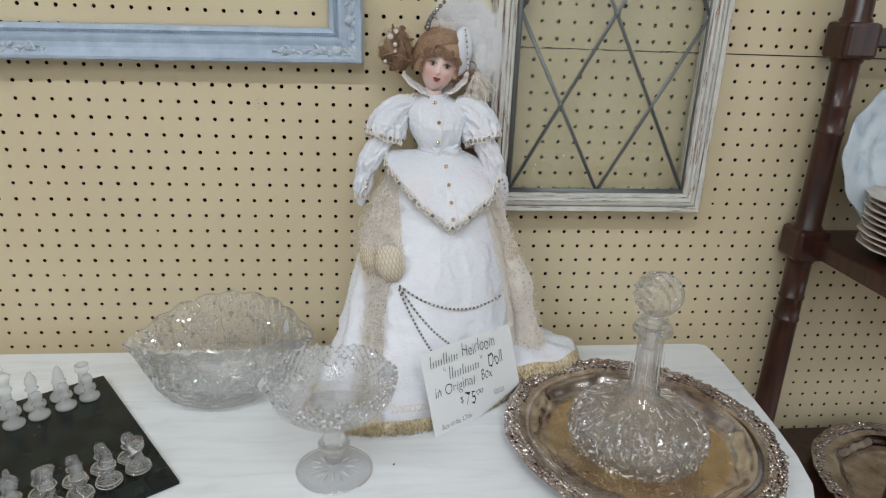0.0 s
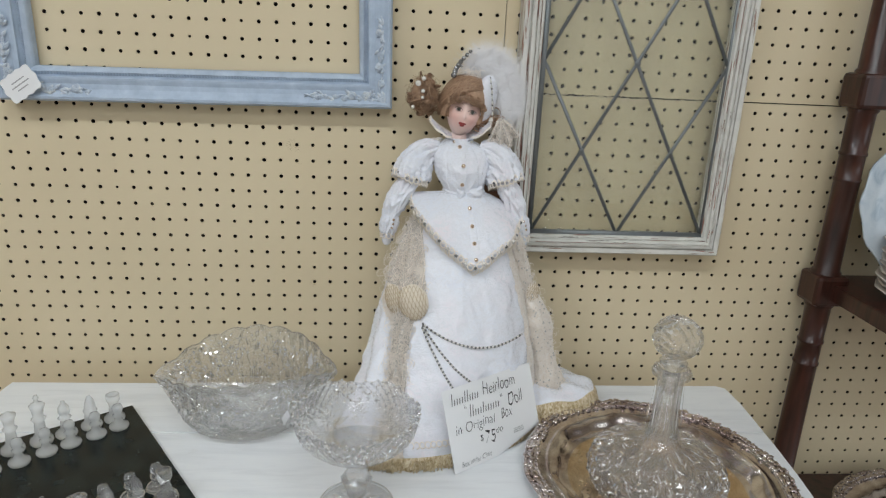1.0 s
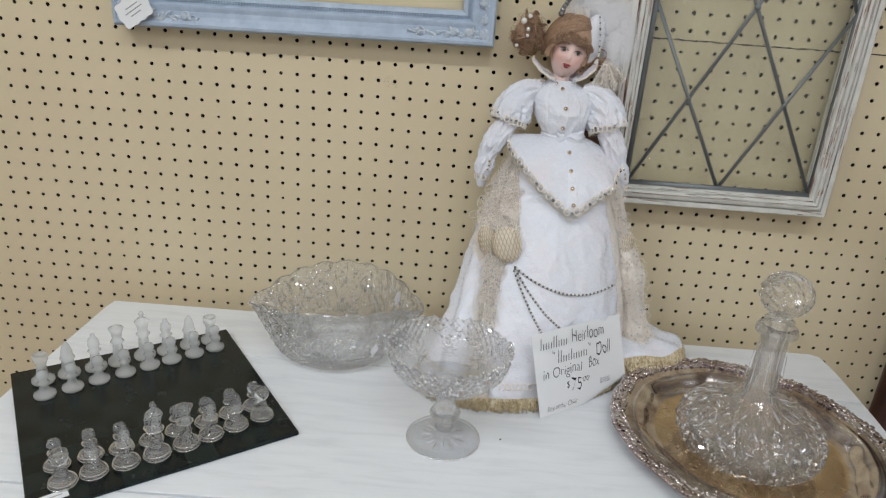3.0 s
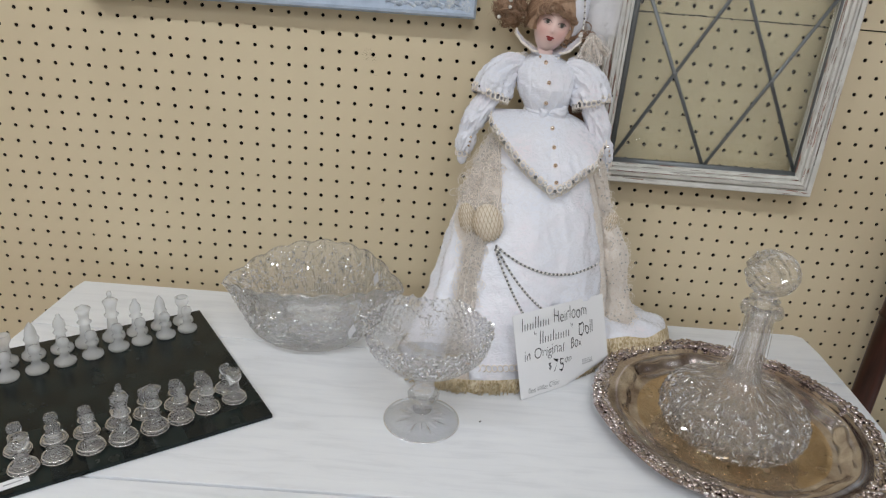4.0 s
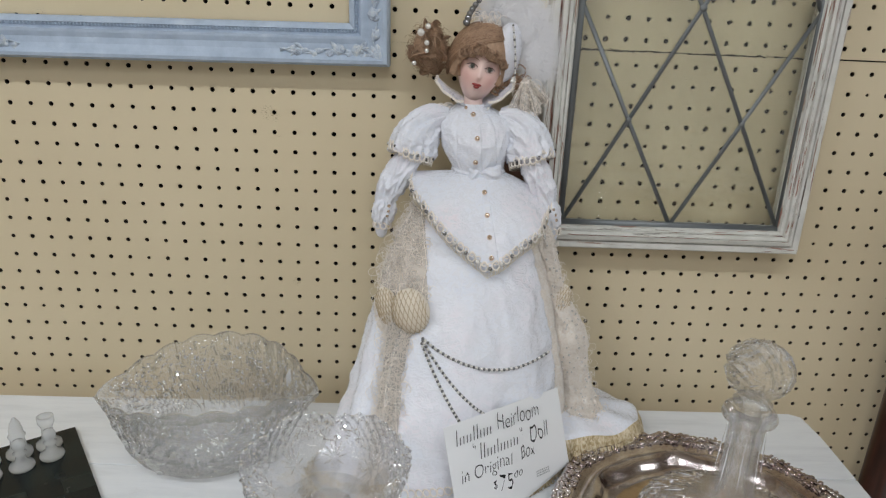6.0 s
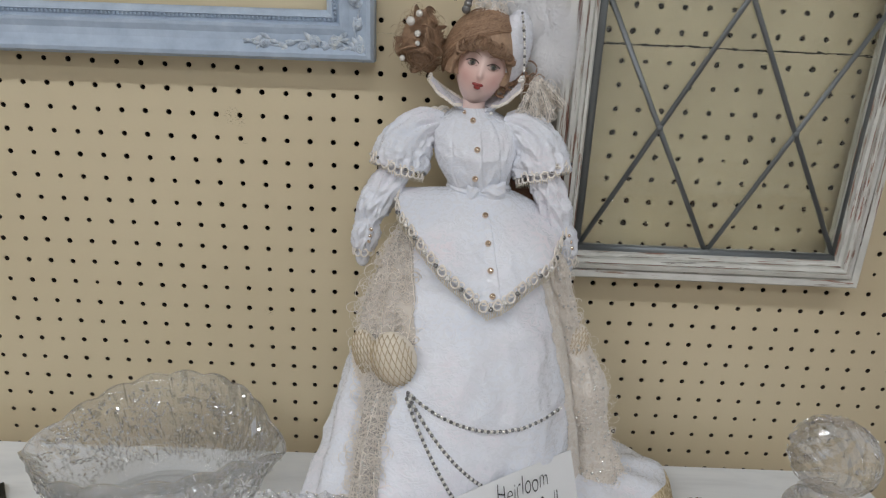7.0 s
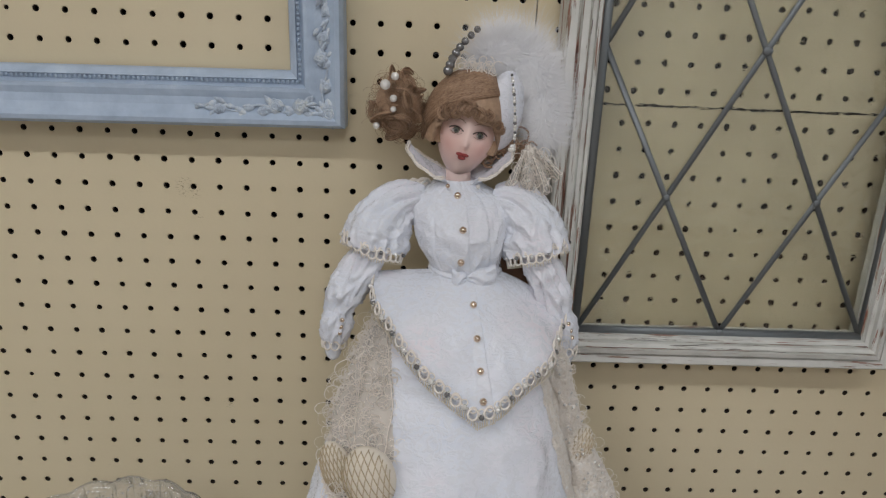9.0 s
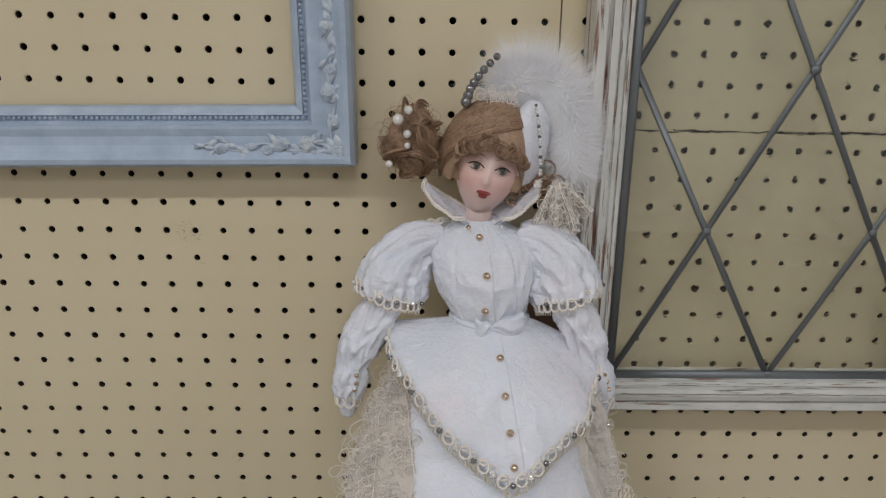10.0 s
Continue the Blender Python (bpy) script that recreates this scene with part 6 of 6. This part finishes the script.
    for i in range(60):
        c = Vector((0.122 + 0.034 * rnd.random(), -0.050, 1.182 + 0.012 * rnd.random()))
        curly(b, c, rnd, 0.0009, M_HAIR, 0.008, 9)
    # marabou: fine barbs from a curved quill
    quill = [Vector(p) for p in ((0.112, -0.045, 1.262), (0.130, -0.045, 1.273), (0.150, -0.044, 1.268), (0.164, -0.044, 1.250), (0.170, -0.044, 1.225), (0.172, -0.044, 1.200))]
    for c, r in (((0.135, -0.042, 1.270), (0.025, 0.013, 0.017)), ((0.158, -0.042, 1.252), (0.021, 0.014, 0.026)), ((0.169, -0.042, 1.218), (0.017, 0.013, 0.032))):
        b.ball(c, r, M_FLUFF, 16, 10)
    for i in range(22000):
        w = rnd.random() * (len(quill) - 1)
        j = int(w)
        c = quill[j].lerp(quill[j + 1], w - j)
        d = Vector((rnd.gauss(0, 1), rnd.gauss(-0.15, 0.45), rnd.gauss(0, 1))).normalized()
        length = rnd.uniform(0.014, 0.031) * (1.1 if d.x + d.z > 0 else 0.85)
        bend = Vector((rnd.gauss(0, 1), rnd.gauss(0, 0.5), rnd.gauss(0, 1))) * 0.004
        p0, p1, p2 = c + d * 0.004, c + d * length * 0.6 + bend, c + d * length + bend * 2.2
        p0.y, p1.y, p2.y = min(p0.y, -0.012), min(p1.y, -0.012), min(p2.y, -0.012)
        side = d.cross(Vector((0, 1, 0)))
        side = (side.normalized() if side.length > 0.01 else Vector((1, 0, 0))) * rnd.uniform(0.00007, 0.00020)
        b.add([p0 - side, p0 + side, p1 + side * 0.8, p1 - side * 0.8, p2], [(0, 1, 2, 3), (3, 2, 4)], M_FLUFF)
    return b


thing("doll", doll(), "porcelain collector's doll in white satin dress, lace and feathered hat", "doll")

# ---- the brown board that props the doll from behind ----
b = Builder()
b.prism([(-0.055, 0), (0.055, 0), (0.022, 0.40), (-0.022, 0.40)], 0, 0.006, base_mat("brown_fibreboard", (0.20, 0.10, 0.055), 0.6), 0.001)
prop = thing("doll_stand", None, "plain brown fibreboard prop standing behind the doll", "stand")
prop.matrix_world = pose(0.172, -0.050, TZ + 0.0005, 84, 0, 0)
part("board", b, prop)

# ---- the handwritten card leaning on the dress ----
C_BL, C_U, C_V = Vector((0.0915, -0.300, TZ + 0.0008)), Vector((0.8357, 0.5492, 0.0)), Vector((-0.1900, 0.2891, 0.9383))
C_W, C_H = 0.1637, 0.1130
C_N = C_U.cross(C_V).normalized()
C_V = C_N.cross(C_U).normalized()
card = thing("price_card", None, "white handwritten price card leaning against the doll's dress", "price card")
card.matrix_world = Matrix((
    (C_U.x, C_V.x, C_N.x, C_BL.x), (C_U.y, C_V.y, C_N.y, C_BL.y), (C_U.z, C_V.z, C_N.z, C_BL.z), (0, 0, 0, 1)))


def card_sheet():
    """A stiff sheet a little bowed, with its lower corner curled back."""
    b = Builder()

    def fn(side):
        def at(u, v):
            x, y = C_W * u, C_H * v
            fold = max(0.0, (x - 0.080) * 0.25 - y)
            return (x, y + 0.25 * fold, -1.1 * fold - 0.0012 * math.sin(math.pi * u) * v - 0.0007 * side)
        return at
    b.grid(fn(0), 40, 28, M_CARD)
    b.grid(fn(1), 40, 28, M_CARD)
    rim = [(i / 40, 0) for i in range(41)] + [(1, j / 28) for j in range(1, 29)] + [(1 - i / 40, 1) for i in range(1, 41)] + [(0, 1 - j / 28) for j in range(1, 28)]
    n = len(rim)
    b.add([fn(0)(*p) for p in rim] + [fn(1)(*p) for p in rim], [(i, (i + 1) % n, n + (i + 1) % n, n + i) for i in range(n)], M_CARD, False)
    return b


part("card_sheet", card_sheet(), card)


def written(text, x, y, height, width, parent, seed=0, lean=0.16):
    """Pen writing: thin letters, a little uneven in height and line."""
    cu = bpy.data.curves.new("writing", "FONT")
    cu.body, cu.size, cu.shear, cu.offset = text, 1.0, lean, -0.016
    ob = bpy.data.objects.new("writing", cu)
    scene.collection.objects.link(ob)
    me = bpy.data.meshes.new_from_object(ob.evaluated_get(bpy.context.evaluated_depsgraph_get()))
    bpy.data.objects.remove(ob)
    me.materials.clear()
    me.materials.append(M_INK)
    lo, hi = min(v.co.x for v in me.vertices), max(v.co.x for v in me.vertices)
    top = max(v.co.y for v in me.vertices)
    for v in me.vertices:
        u = (v.co.x - lo) / (hi - lo)
        w = v.co.y / top
        v.co.x = width * (u + 0.010 * math.sin(23 * u + seed) * w)
        v.co.y = height * (w * (1 + 0.10 * math.sin(9 * u + 2 * seed)) + 0.07 * math.sin(14 * u + seed) + 0.03 * math.sin(31 * u))
    o = part("writing", me, parent)
    o.matrix_basis = pose(x, y, 0.0004)
    return o


def ink_bars(x, y, w, heights, parent, mat=None, thick=0.0011):
    """A word that is not spelt out: upright bars of its letters' size."""
    b = Builder()
    n = len(heights)
    for i, h in enumerate(heights):
        q = x + w * (i + 0.5) / n
        b.add([(q - thick / 2, y, 0.0004), (q + thick / 2, y, 0.0004), (q + thick / 2 + h * 0.14, y + h, 0.0004), (q - thick / 2 + h * 0.14, y + h, 0.0004)], [(0, 1, 2, 3)], mat or M_INK, False)
    part("ink_bar", b, parent)


ink_bars(0.0110, 0.0895, 0.050, (0.0165, 0.008, 0.0085, 0.008, 0.008, 0.0155, 0.0155, 0.008, 0.009, 0.008, 0.008), card)
written("Heirloom", 0.0690, 0.0895, 0.0170, 0.0610, card, 1)
written("\u201c", 0.0330, 0.0690, 0.0165, 0.0035, card)
ink_bars(0.0390, 0.0670, 0.056, (0.0175, 0.016, 0.0085, 0.008, 0.009, 0.0145, 0.008, 0.0085, 0.008, 0.008, 0.009, 0.008), card)
written("\u201d", 0.0985, 0.0650, 0.0170, 0.0035, card)
written("Doll", 0.1120, 0.0630, 0.0185, 0.0275, card, 2)
written("in", 0.0125, 0.0490, 0.0120, 0.0100, card, 3)
written("Original", 0.0302, 0.0487, 0.0135, 0.0525, card, 4)
written("Box", 0.0955, 0.0490, 0.0145, 0.0200, card, 5)
written("$", 0.0520, 0.0295, 0.0085, 0.0050, card, 6)
written("75", 0.0605, 0.0225, 0.0165, 0.0190, card, 7)
written("00", 0.0815, 0.0320, 0.0065, 0.0125, card, 8)
written("Box under Chair", 0.0137, 0.0050, 0.0072, 0.0540, card, 9)
for k in range(3):
    ink_bars(0.1125, 0.0220 + 0.0026 * k, 0.020, (0.0016,) * (9 - k), card, M_GREYINK, 0.0014)
b = Builder()
b.ball((0, 0, 0), (0.0022, 0.0010, 0.0007), M_INK, 6, 4)
crumb = thing("crumb", b, "tiny dark crumb lying on the white table", "crumb")
crumb.matrix_world = pose(0.035, -0.352, TZ + 0.0007, 0, 0, 50)
